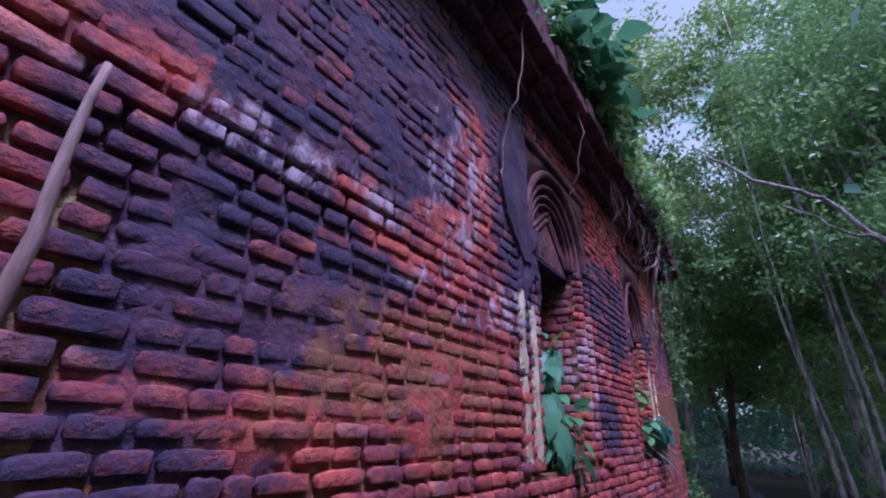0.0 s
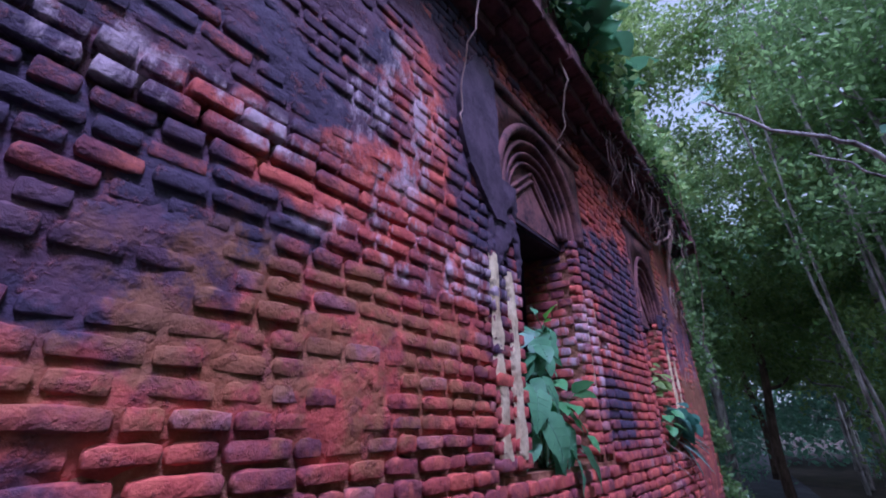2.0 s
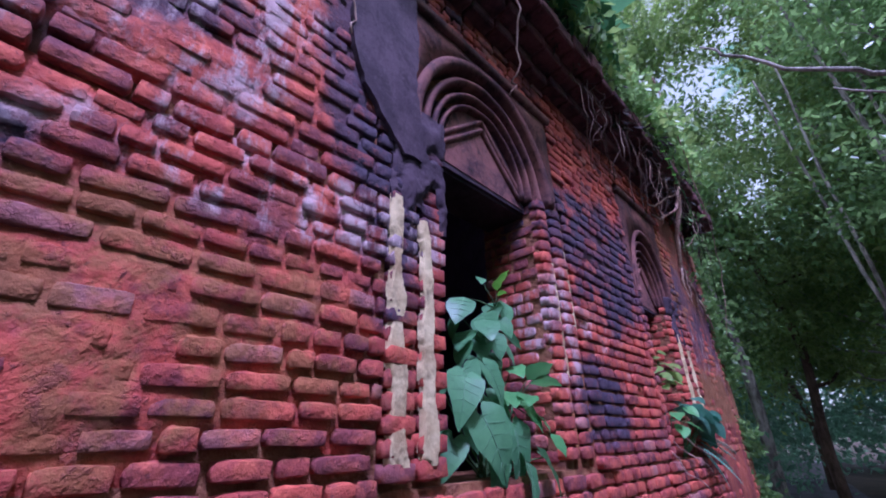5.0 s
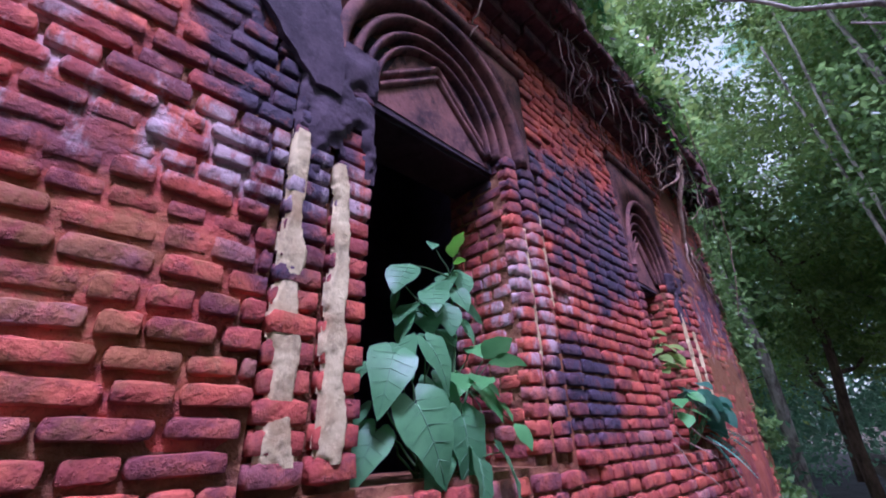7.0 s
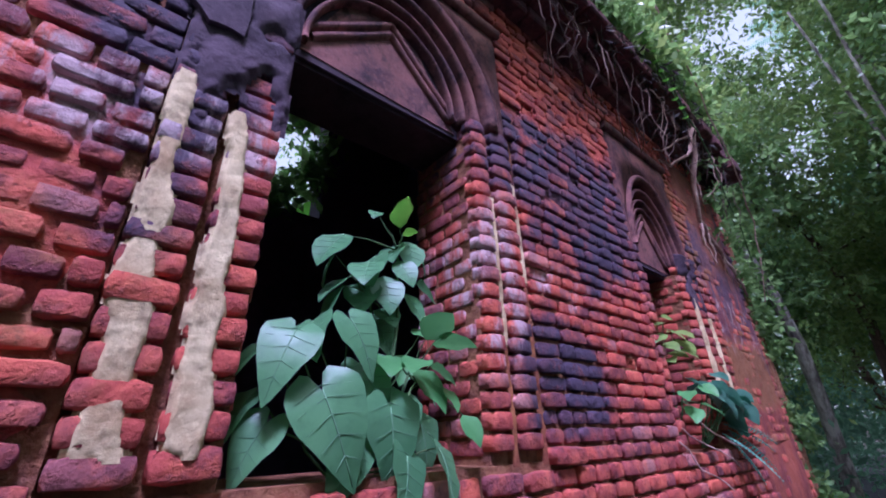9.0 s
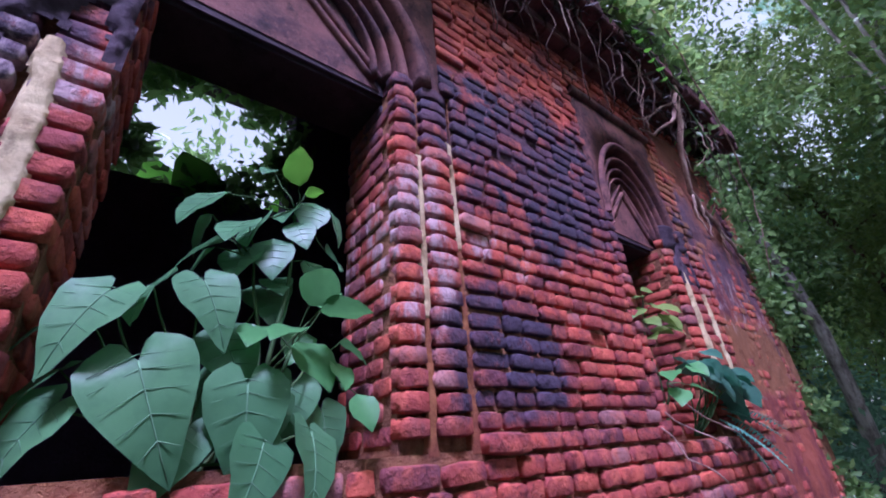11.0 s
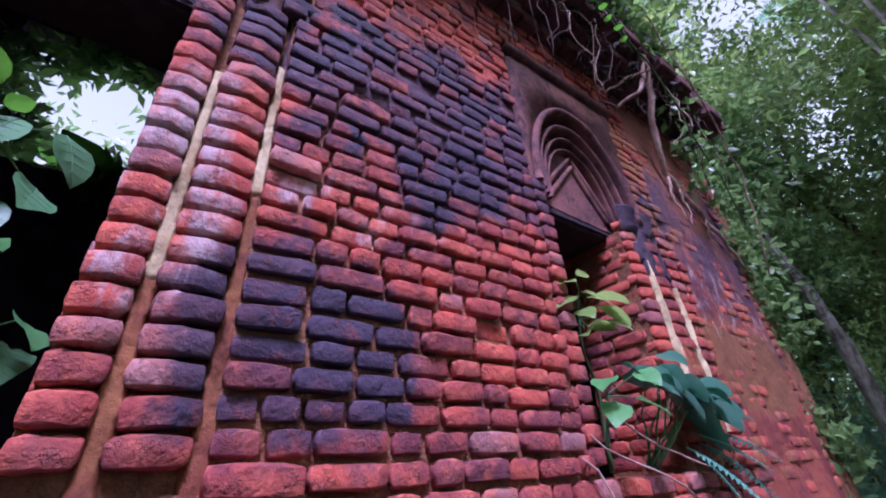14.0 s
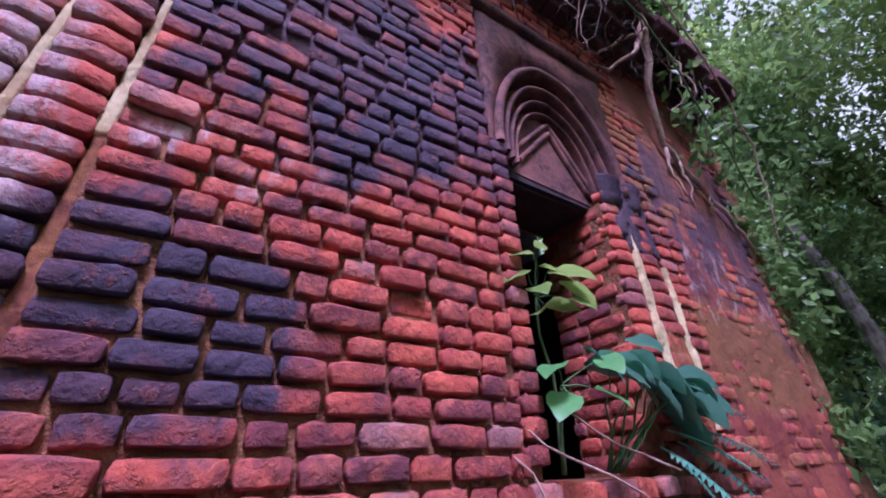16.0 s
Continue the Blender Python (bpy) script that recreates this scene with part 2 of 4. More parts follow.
LEAF_FRESH = leaf_material("fresh green leaf", (0.05, 0.20, 0.06), (0.13, 0.38, 0.11), 0.42, 0.35)
LEAF_FERN = leaf_material("fern frond", (0.07, 0.25, 0.17), (0.16, 0.40, 0.27), 0.42, 0.3)
BARK = bark_material("grey bark", (0.12, 0.10, 0.085), (0.50, 0.45, 0.40))
BARK_DARK = bark_material("brown bark", (0.05, 0.032, 0.025), (0.16, 0.10, 0.07))
ROOT = bark_material("pale root bark", (0.22, 0.12, 0.09), (0.50, 0.35, 0.28))
VEIN = bark_material("pale leaf vein", (0.10, 0.24, 0.12), (0.17, 0.33, 0.17))
STEM = bark_material("green stem", (0.05, 0.11, 0.04), (0.10, 0.17, 0.06))
SOIL = ground_material("leafy soil", (0.022, 0.018, 0.014), (0.07, 0.05, 0.03), 1.2)
PATH_CONCRETE = ground_material("worn concrete", (0.055, 0.054, 0.06), (0.11, 0.107, 0.115), 0.9)
KERB = ground_material("pale kerb stone", (0.24, 0.235, 0.24), (0.40, 0.39, 0.39), 2.0)


# ---- mesh helpers ----
def mesh_from(name, verts, faces, mat, smooth=False):
    me = bpy.data.meshes.new(name)
    me.from_pydata([tuple(v) for v in verts], [], faces)
    me.materials.append(mat)
    if smooth:
        me.polygons.foreach_set("use_smooth", [True] * len(me.polygons))
    me.update()
    return me


def soften(me):
    """Smooth shading in which large faces rule the normals, so that flat faces stay flat and edges look worn."""
    k = len(me.vertices)
    acc = np.zeros((k, 3))
    m = len(me.polygons)
    area, total, norm, corner = np.empty(m), np.empty(m, np.int32), np.empty(3 * m), np.empty(len(me.loops), np.int32)
    me.polygons.foreach_get("area", area)
    me.polygons.foreach_get("loop_total", total)
    me.polygons.foreach_get("normal", norm)
    me.loops.foreach_get("vertex_index", corner)
    np.add.at(acc, corner, np.repeat(norm.reshape(-1, 3) * area[:, None], total, axis=0))
    acc /= np.linalg.norm(acc, axis=1)[:, None] + 1e-12
    me.polygons.foreach_set("use_smooth", [True] * len(me.polygons))
    me.normals_split_custom_set_from_vertices(acc)
    return me


def part(name, me, parent, label="", m=None):
    ob = new(name, me)
    ob.parent = parent
    if m is not None:
        ob.matrix_basis = m
    if label:
        ob["label"] = label
    return ob


def box_bm(bm, lo, hi):
    vs = [bm.verts.new((x, y, z)) for x in (lo[0], hi[0]) for y in (lo[1], hi[1]) for z in (lo[2], hi[2])]
    for f in ((0, 1, 3, 2), (4, 6, 7, 5), (0, 4, 5, 1), (2, 3, 7, 6), (0, 2, 6, 4), (1, 5, 7, 3)):
        bm.faces.new([vs[i] for i in f])


def boxes(name, spans, mat, bevel=0.0):
    bm = bmesh.new()
    for lo, hi in spans:
        box_bm(bm, lo, hi)
    if bevel:
        bmesh.ops.bevel(bm, geom=bm.edges[:], offset=bevel, segments=2, affect="EDGES")
    me = bpy.data.meshes.new(name)
    bm.to_mesh(me)
    bm.free()
    me.materials.append(mat)
    return me


def tube_data(points, radii, sides=7, off=0):
    """Rings of a tapered tube along points."""
    pts = [Vector(p) for p in points]
    verts, faces = [], []
    side = None
    for i, p in enumerate(pts):
        d = (pts[min(i + 1, len(pts) - 1)] - pts[max(i - 1, 0)]).normalized()
        if side is None:
            side = d.orthogonal().normalized()
        side = (side - d * side.dot(d)).normalized()
        up = d.cross(side)
        r = radii[i] if isinstance(radii, (list, tuple)) else radii
        for k in range(sides):
            a = 2 * math.pi * k / sides
            verts.append(p + (side * math.cos(a) + up * math.sin(a)) * r)
    for i in range(len(pts) - 1):
        for k in range(sides):
            a, b = off + i * sides + k, off + i * sides + (k + 1) % sides
            faces.append((a, b, b + sides, a + sides))
    faces.append(tuple(off + k for k in reversed(range(sides))))
    faces.append(tuple(off + (len(pts) - 1) * sides + k for k in range(sides)))
    return verts, faces


def tubes(name, runs, mat, sides=7):
    verts, faces = [], []
    for points, radii in runs:
        v, f = tube_data(points, radii, sides, len(verts))
        verts += v
        faces += f
    return mesh_from(name, verts, faces, mat, True)


def bend(a, b, n, wobble, rng, sag=0.0):
    """A wandering line from a to b."""
    a, b = Vector(a), Vector(b)
    out = []
    ph = [rng.uniform(0, 6.28) for _ in range(6)]
    for i in range(n + 1):
        t = i / n
        w = math.sin(math.pi * t) * wobble
        p = a.lerp(b, t)
        p += Vector((math.sin(5 * t + ph[0]) + 0.5 * math.sin(13 * t + ph[3]), math.sin(6 * t + ph[1]) + 0.5 * math.sin(11 * t + ph[4]), math.sin(4 * t + ph[2]))) * w
        p.z -= sag * math.sin(math.pi * t)
        out.append(p)
    return out


def foliage(name, centres, size, mat, rng, slim=0.45, droop=0.35):
    """Many small folded leaves round the given centres: each a pair of triangles with its own tilt."""
    c = np.asarray(centres, float)
    k = len(c)
    d = rng.normal(size=(k, 3))
    d[:, 2] -= droop
    d /= np.linalg.norm(d, axis=1)[:, None]
    w = np.cross(d, rng.normal(size=(k, 3)))
    w /= np.linalg.norm(w, axis=1)[:, None]
    n = np.cross(d, w)
    s = (size * rng.uniform(0.55, 1.35, k))[:, None]
    v = np.empty((k, 4, 3))
    v[:, 0] = c
    v[:, 1] = c + d * s * 0.5 + w * s * slim * 0.5 + n * s * 0.07
    v[:, 2] = c + d * s
    v[:, 3] = c + d * s * 0.5 - w * s * slim * 0.5 + n * s * 0.07
    me = bpy.data.meshes.new(name)
    me.vertices.add(4 * k)
    me.vertices.foreach_set("co", v.reshape(-1))
    i = np.arange(k) * 4
    tri = np.stack([i, i + 1, i + 2, i, i + 2, i + 3], 1).reshape(-1)
    me.loops.add(6 * k)
    me.loops.foreach_set("vertex_index", tri.astype(np.int32))
    me.polygons.add(2 * k)
    me.polygons.foreach_set("loop_start", (np.arange(2 * k) * 3).astype(np.int32))
    me.materials.append(mat)
    me.update(calc_edges=True)
    return me


def clumps(rng, count, lo, hi, per, spread):
    """Leaf places in uneven clumps inside a box."""
    c = rng.uniform(lo, hi, (count, 3))
    r = spread * rng.uniform(0.5, 1.3, (count, 1, 1))
    return (c[:, None] + rng.normal(size=(count, per, 3)) * r * np.array([1, 1, 0.7])).reshape(-1, 3)


NP = np.random.default_rng(7)
RNG = random.Random(11)

# ---- ground, lane and kerb ----
def sheet(name, x0, x1, y0, y1, step, z, rough, mat, keep=None):
    xs, ys = np.arange(x0, x1 + step / 2, step), np.arange(y0, y1 + step / 2, step)
    verts = [(x, y, z + rough * noise.noise(Vector((x * 0.35, y * 0.35, 3.1))) + 0.4 * rough * noise.noise(Vector((x * 1.7, y * 1.7, 0)))) for x in xs for y in ys]
    k = len(ys)
    faces = [(i * k + j, (i + 1) * k + j, (i + 1) * k + j + 1, i * k + j + 1) for i in range(len(xs) - 1) for j in range(k - 1)]
    return mesh_from(name, verts, faces, mat, True)


ground = tagged(new("ground", sheet("ground", -40, 40, -20, 90, 1.0, -0.03, 0.05, SOIL)), "dark leaf-littered soil under the trees", "ground", kind="structure")
far_ground = tagged(new("ground_far", mesh_from("ground_far", [(-900, -900, -0.2), (900, -900, -0.2), (900, 900, -0.2), (-900, 900, -0.2)], [(0, 1, 2, 3)], SOIL)), "dark soil reaching to the horizon", "ground", kind="structure")
def lane_mesh():
    """The narrow lane: straight along the wall, then bending behind its far end."""
    verts, faces = [], []
    n = 60
    for i in range(n + 1):
        y = -6 + 31 * i / n
        mid = -0.1 - max(0.0, y - 6) ** 1.25 * 0.058
        half = 1.05 - 0.1 * max(0.0, min(1.0, (y - 6) / 10))
        for k, x in enumerate((mid - half, mid - half * 0.3, mid + half * 0.3, mid + half)):
            z = 0.03 + 0.012 * noise.noise(Vector((x * 2, y * 2, 0)))
            verts.append((x + 0.05 * noise.noise(Vector((y, k, 5))) * (k in (0, 3)), y, z if k in (1, 2) else 0.02))
    for i in range(n):
        for k in range(3):
            a = 4 * i + k
            faces.append((a, a + 1, a + 5, a + 4))
    edge = len(verts)
    verts += [(v[0], v[1], -0.1) for v in verts]
    for i in range(n):
        for k in (0, 3):
            a = 4 * i + k
            faces.append((a, a + 4, edge + a + 4, edge + a))
    return mesh_from("road_lane", verts, faces, PATH_CONCRETE, False)


lane = tagged(new("road_lane", lane_mesh()), "grey worn concrete lane beside the wall", "path", kind="structure")
kerb = tagged(new("kerb", boxes("kerb", [((-4.4, 24.6, -0.1), (-1.6, 25.2, 0.6))], KERB, 0.02)), "pale low concrete wall across the end of the lane", "kerb", kind="structure")

# ---- the old wall ----
W1 = dict(left=2.735, right=3.65, sill=1.53, head=3.08)
W2 = dict(left=5.28, right=5.96, sill=1.5, head=2.78)
JAMB = FACE - 0.05     # mortar plane behind the columns beside the windows
core_boxes = [
    ((BACK, -3.0, -0.1), (CORE, 2.415, SOFFIT)),
    ((BACK, 2.415, -0.1), (CORE, 3.96, W1["sill"] - 0.02)),
    ((BACK, 2.415, W1["sill"] - 0.02), (JAMB, W1["left"], W1["head"])),
    ((BACK, W1["right"], W1["sill"] - 0.02), (JAMB, 3.96, W1["head"])),
    ((BACK, 2.415, W1["head"]), (-1.075, 3.96, SOFFIT)),
    ((BACK, 3.96, -0.1), (CORE, 5.19, SOFFIT)),
    ((BACK, 5.19, -0.1), (CORE, 6.33, W2["sill"] - 0.02)),
    ((BACK, 5.19, W2["sill"] - 0.02), (JAMB, W2["left"], W2["head"])),
    ((BACK, W2["right"], W2["sill"] - 0.02), (JAMB, 6.33, W2["head"])),
    ((BACK, 5.19, W2["head"]), (-1.075, 6.33, SOFFIT)),
    ((BACK, 6.33, -0.1), (CORE, END, SOFFIT)),
]
wall = tagged(new("wall_west", boxes("wall_core", core_boxes, MORTAR)), "ruined red brick wall with eroded lime mortar", "wall", kind="structure")


def cornice_mesh():
    """A corbelled cornice with a broken, uneven top edge."""
    rng = random.Random(5)
    bm = bmesh.new()
    y = -3.0
    while y < END + 0.05:
        w = rng.uniform(0.16, 0.3)
        drop = 0.0 if y < 6.5 else 0.25 * (y - 6.5)
        for z0, z1, x in ((SOFFIT, SOFFIT + 0.1, -0.84), (SOFFIT + 0.1, SOFFIT + 0.2, -0.72), (SOFFIT + 0.2, TOP + rng.uniform(-0.1, 0.06), -0.58)):
            box_bm(bm, (BACK - 0.05, y, z0 - drop * (z0 > SOFFIT + 0.15)), (x + rng.uniform(-0.025, 0.02), min(y + w - 0.008, END), z1 - drop * (z0 > SOFFIT + 0.05)))
        if 1.4 < y < 6.3:
            box_bm(bm, (BACK, y, TOP - 0.12), (-0.66 + rng.uniform(-0.06, 0.04), y + w - 0.01, TOP + (0.42 if y < 4.3 else 0.16) + rng.uniform(-0.12, 0.12)))
        y += w
    bmesh.ops.bevel(bm, geom=bm.edges[:], offset=0.012, segments=1, affect="EDGES")
    me = bpy.data.meshes.new("cornice")
    bm.to_mesh(me)
    bm.free()
    me.materials.append(DARK_BRICK)
    return me


cornice = tagged(new("cornice", cornice_mesh()), "broken corbelled brick cornice overgrown with roots", "cornice", kind="structure")

# the roofless room behind the wall
room = [((-3.7, -0.6, -0.1), (-3.4, 2.25, 5.2)), ((-3.7, 3.85, -0.1), (-3.4, 7.6, 5.2)), ((-3.7, 2.25, -0.1), (-3.4, 3.85, 3.7)), ((-3.7, 2.25, 5.08), (-3.4, 3.85, 5.2)),
        ((-3.4, -0.9, -0.1), (BACK, -0.6, 5.2)), ((-3.4, 4.75, -0.1), (BACK, 5.0, 5.2)),
        ((-3.4, 7.3, -0.1), (-2.95, 7.6, 5.2)), ((-2.95, 7.3, -0.1), (-2.45, 7.6, 3.6)), ((-2.95, 7.3, 4.3), (-2.45, 7.6, 5.2)), ((-2.45, 7.3, -0.1), (BACK, 7.6, 5.2)),
        # unseen strip, added to stop light leaking in above the main wall
        ((BACK - 0.2, -0.6, 4.2), (BACK - 0.06, 7.3, 5.2))]
inner = tagged(new("wall_inner", boxes("wall_inner", room, INNER)), "purple-tinted inner walls with a broken gap", "wall", kind="structure")
ceiling = tagged(new("ceiling", boxes("ceiling", [((-3.7, -0.9, 5.204), (BACK - 0.06, 7.6, 5.36))], INNER)), "purple-tinted ceiling of the ruined rooms", "ceiling", kind="structure")
inner_floor = tagged(new("floor_inner", boxes("floor_inner", [((-3.4, -0.6, 0.0), (BACK, 7.3, 0.12))], SOIL)), "earth floor inside the ruin", "floor", kind="structure")
far_return = tagged(new("wall_return", boxes("wall_return", [((-1.75, END + 0.004, -0.1), (FACE - 0.03, END + 0.3, SOFFIT - 0.3)), ((-3.7, END + 0.004, -0.1), (-1.75, END + 0.3, 2.4))], MORTAR)), "weathered brick return wall at the far corner", "wall", kind="structure")


# ---- window surrounds ----
def ring(cy, z0, a, b, width, x, back, n=40, lo=0.0, hi=math.pi):
    """A rounded arch moulding: a swept band with a soft front."""
    verts, faces = [], []
    prof = [(0.0, back), (0.0, x - 0.012), (0.22, x), (0.55, x + 0.004), (0.85, x - 0.004), (1.0, x - 0.02), (1.0, back)]
    for i in range(n + 1):
        t = lo + (hi - lo) * i / n
        wob = 0.006 * noise.noise(Vector((t * 3, a * 9, 0)))
        for u, px in prof:
            ra, rb = a - u * width, b - u * width
            verts.append((px + wob, cy - ra * math.cos(t), z0 + rb * math.sin(t)))
    k = len(prof)
    for i in range(n):
        for j in range(k - 1):
            faces.append((i * k + j, i * k + j + 1, (i + 1) * k + j + 1, (i + 1) * k + j))
    for s in (0, n):
        faces.append(tuple(s * k + j for j in range(k)))
    return mesh_from("arch_moulding", verts, faces, MOULD, True)


def spandrel(cy, z0, a, b, y0, y1, z1, x, n=40):
    """The plaster field between the arch and the square hood."""
    verts, faces = [], []
    for i in range(n + 1):
        t = math.pi * i / n
        dy, dz = -math.cos(t), math.sin(t)
        k = 1e9
        if dy < -1e-6:
            k = min(k, (y0 - cy) / dy)
        if dy > 1e-6:
            k = min(k, (y1 - cy) / dy)
        if dz > 1e-6:
            k = min(k, (z1 - z0) / dz)
        for y, z in ((cy + a * dy, z0 + b * dz), (cy + dy * k, z0 + dz * k)):
            w = 0.008 * noise.noise(Vector((y * 5, z * 5, 2)))
            verts += [(x + w, y, z), (x - 0.08, y, z)]
    for i in range(n):
        p, q = 4 * i, 4 * i + 4
        faces += [(p, p + 2, q + 2, q), (p, q, q + 1, p + 1), (p + 2, p + 3, q + 3, q + 2)]
    return mesh_from("spandrel", verts, faces, MOULD, True)


def bar_along(p, q, width, depth, x, name="moulding"):
    """A straight moulded bar on the wall between two points (y, z)."""
    verts, faces = [], []
    d = (Vector(q) - Vector(p)).normalized()
    nrm = Vector((-d.y, d.x))
    n = 10
    for i in range(n + 1):
        c = Vector(p).lerp(Vector(q), i / n)
        for u, dx in ((-0.5, -depth), (-0.5, -0.012), (-0.2, 0.0), (0.25, 0.003), (0.5, -0.012), (0.5, -depth)):
            v = c + nrm * u * width
            verts.append((x + dx + 0.005 * noise.noise(Vector((v.x * 7, v.y * 7, u))), v.x, v.y))
    for i in range(n):
        for j in range(5):
            faces.append((i * 6 + j, i * 6 + j + 1, i * 6 + 7 + j, i * 6 + 6 + j))
    faces += [(0, 1, 2, 3, 4, 5), tuple(n * 6 + j for j in range(6))]
    return mesh_from(name, verts, faces, MOULD, True)


def surround(name, cy, half, spring, rise, hood, label):
    thing = tagged(new(name), label, "window", kind="structure")
    part("spandrel", spandrel(cy, spring, half, rise, cy - half - 0.03, cy + half + 0.05, hood, FACE - 0.008), thing)
    w = half / 0.67
    for a, b, wd, x in ((half, rise, 0.07, FACE + 0.014), (half - 0.11 * w, rise - 0.115, 0.046, FACE - 0.025), (half - 0.19 * w, rise - 0.205, 0.036, FACE - 0.05), (half - 0.255 * w, rise - 0.28, 0.03, FACE - 0.07)):
        part("arch_moulding", ring(cy, spring, a, b, wd * w, x, -1.08), thing)
    # tympanum with a raised gable of two bars
    verts = [(-1.055, cy - half * 0.62, spring - 0.03), (-1.055, cy + half * 0.66, spring - 0.05), (-1.055, cy + half * 0.3, spring + rise * 0.5), (-1.055, cy, spring + rise * 0.66), (-1.055, cy - half * 0.35, spring + rise * 0.5)]
    verts += [(-1.13, y, z) for _, y, z in verts]
    faces = [(0, 1, 2, 3, 4), (5, 9, 8, 7, 6)] + [(i, i + 5, (i + 1) % 5 + 5, (i + 1) % 5) for i in range(5)]
    part("tympanum", mesh_from("tympanum", verts, faces, MOULD), thing, "flat plaster panel stained brown")
    for s in (0.0, 0.075):
        part("gable_bar", bar_along((cy - half * 0.66 + s, spring + 0.06), (cy + 0.02, spring + rise * 0.58 - s), 0.035, 0.05, -1.035), thing)
        part("gable_bar", bar_along((cy + 0.02, spring + rise * 0.58 - s), (cy + half * 0.7 - s, spring + 0.0), 0.035, 0.05, -1.035), thing)
    part("hood_mould", bar_along((cy - half - 0.06, hood + 0.02), (cy + half + 0.08, hood + 0.02), 0.07, 0.08, FACE + 0.03, "hood_mould"), thing)
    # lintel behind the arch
    part("lintel", boxes("lintel", [((BACK + 0.02, cy - half * 0.78, spring - 0.09), (-1.06, cy + half * 0.8, spring + rise * 0.5))], LINTEL_BLACK, 0.02), thing, "near-black lintel")
    return thing


win1 = surround("window_1", 3.18, 0.67, 3.12, 0.78, 3.94, "arched window opening with moulded plaster hood and reeded brick jambs")
win2 = surround("window_2", 5.71, 0.48, 2.85, 0.76, 3.9, "second arched window opening with moulded plaster hood")


def capital(cy, z, wide):
    """A small moulded capital where the arch springs."""
    prof = [(-0.09, 0.0), (-0.05, 0.03), (-0.02, 0.012), (0.01, 0.035), (0.04, 0.02), (0.07, 0.045), (0.09, 0.03)]
    verts, faces = [], []
    n = 8
    for dz, out in prof:
        for i in range(n + 1):
            u = -1 + 2 * i / n
            verts.append((FACE - 0.05 + (0.045 + out) * math.sqrt(max(0.0, 1 - 0.8 * u * u)), cy + u * (wide / 2 + out * 0.5), z + dz))
    for j in range(len(prof) - 1):
        for i in range(n):
            a = j * (n + 1) + i
            faces.append((a, a + 1, a + n + 2, a + n + 1))
    return mesh_from("capital", verts, faces, GREY, True)


for cy in (6.04, 6.22):
    part("capital", capital(cy, 2.86, 0.15), win2, "blackened moulded capital")


# plaster left on the jambs and the wall
def flake(name, outline, x, thick, mat, seed, rag=0.007):
    """A remnant of plaster with a ragged edge: outline as (y, z) corners."""
    rng = random.Random(seed)
    pts = []
    for i, p in enumerate(outline):
        q = outline[(i + 1) % len(outline)]
        steps = max(2, int(math.dist(p, q) / 0.035))
        for s in range(steps):
            t = s / steps
            pts.append((p[0] + (q[0] - p[0]) * t + rng.uniform(-rag, rag), p[1] + (q[1] - p[1]) * t + rng.uniform(-rag, rag)))
    bm = bmesh.new()
    back = [bm.verts.new((x - thick, y, z)) for y, z in pts]
    bm.faces.new(back)
    got = bmesh.ops.extrude_face_region(bm, geom=bm.faces[:])
    front = [g for g in got["geom"] if isinstance(g, bmesh.types.BMVert)]
    bmesh.ops.translate(bm, verts=front, vec=(thick, 0, 0))
    bmesh.ops.triangulate(bm, faces=[f for f in bm.faces if len(f.verts) > 4])
    bmesh.ops.recalc_face_normals(bm, faces=bm.faces[:])
    me = bpy.data.meshes.new(name)
    bm.to_mesh(me)
    bm.free()
    me.materials.append(mat)
    return me


def coat(name, y0, y1, z0, z1, mat, cover, level, seed, step=0.009, amp=0.006, sink=0.022, rag=0.8):
    """Plaster still clinging to the wall: a thin uneven layer where cover(y, z) is above zero, with a crumbled edge."""
    ys, zs = np.arange(y0, y1 + step / 2, step), np.arange(z0, z1 + step / 2, step)
    verts, faces, sunk = [], [], []
    for y in ys:
        for z in zs:
            m = cover(y, z) + rag * noise.noise(Vector((y * 13, z * 8, seed))) + 0.14 * noise.noise(Vector((y * 40, z * 34, seed + 4)))
            m = min(1.0, max(0.0, m / 0.3 + 0.5))
            h = noise.noise(Vector((y * 12, z * 9, seed + 8))) + 0.4 * noise.noise(Vector((y * 50, z * 44, seed)))
            verts.append((FACE + level + amp * h - sink * (1 - m * m * (3 - 2 * m)), y, z))
            sunk.append(m <= 0.0)
    k = len(zs)
    for i in range(len(ys) - 1):
        for j in range(k - 1):
            q = (i * k + j, (i + 1) * k + j, (i + 1) * k + j + 1, i * k + j + 1)
            if not all(sunk[v] for v in q):
                faces.append(q)
    return mesh_from(name, verts, faces, mat, True)


def band(mid, half, z0, z1, lean=0.0, soft=0.12):
    """Cover of an upright strip about y = mid that thins out at both ends."""
    return lambda y, z: min(1 - abs(y - mid - lean * (z - z0)) / (half * (1 - 0.45 * (z - z0) / (z1 - z0))), (z - z0) / soft, (z1 - z) / soft)


part("plaster_strip", coat("plaster_strip", 2.40, 2.56, 1.58, 2.62, CREAM, band(2.487, 0.043, 1.6, 2.7, -0.035), 0.006, 1, 0.007, 0.005), win1, "cream plaster strip peeling from the jamb")
part("plaster_strip", coat("plaster_strip", 2.56, 2.72, 1.58, 2.55, CREAM, band(2.64, 0.038, 1.58, 2.65, -0.03), 0.004, 2, 0.007, 0.005), win1, "cream plaster strip peeling from the jamb")
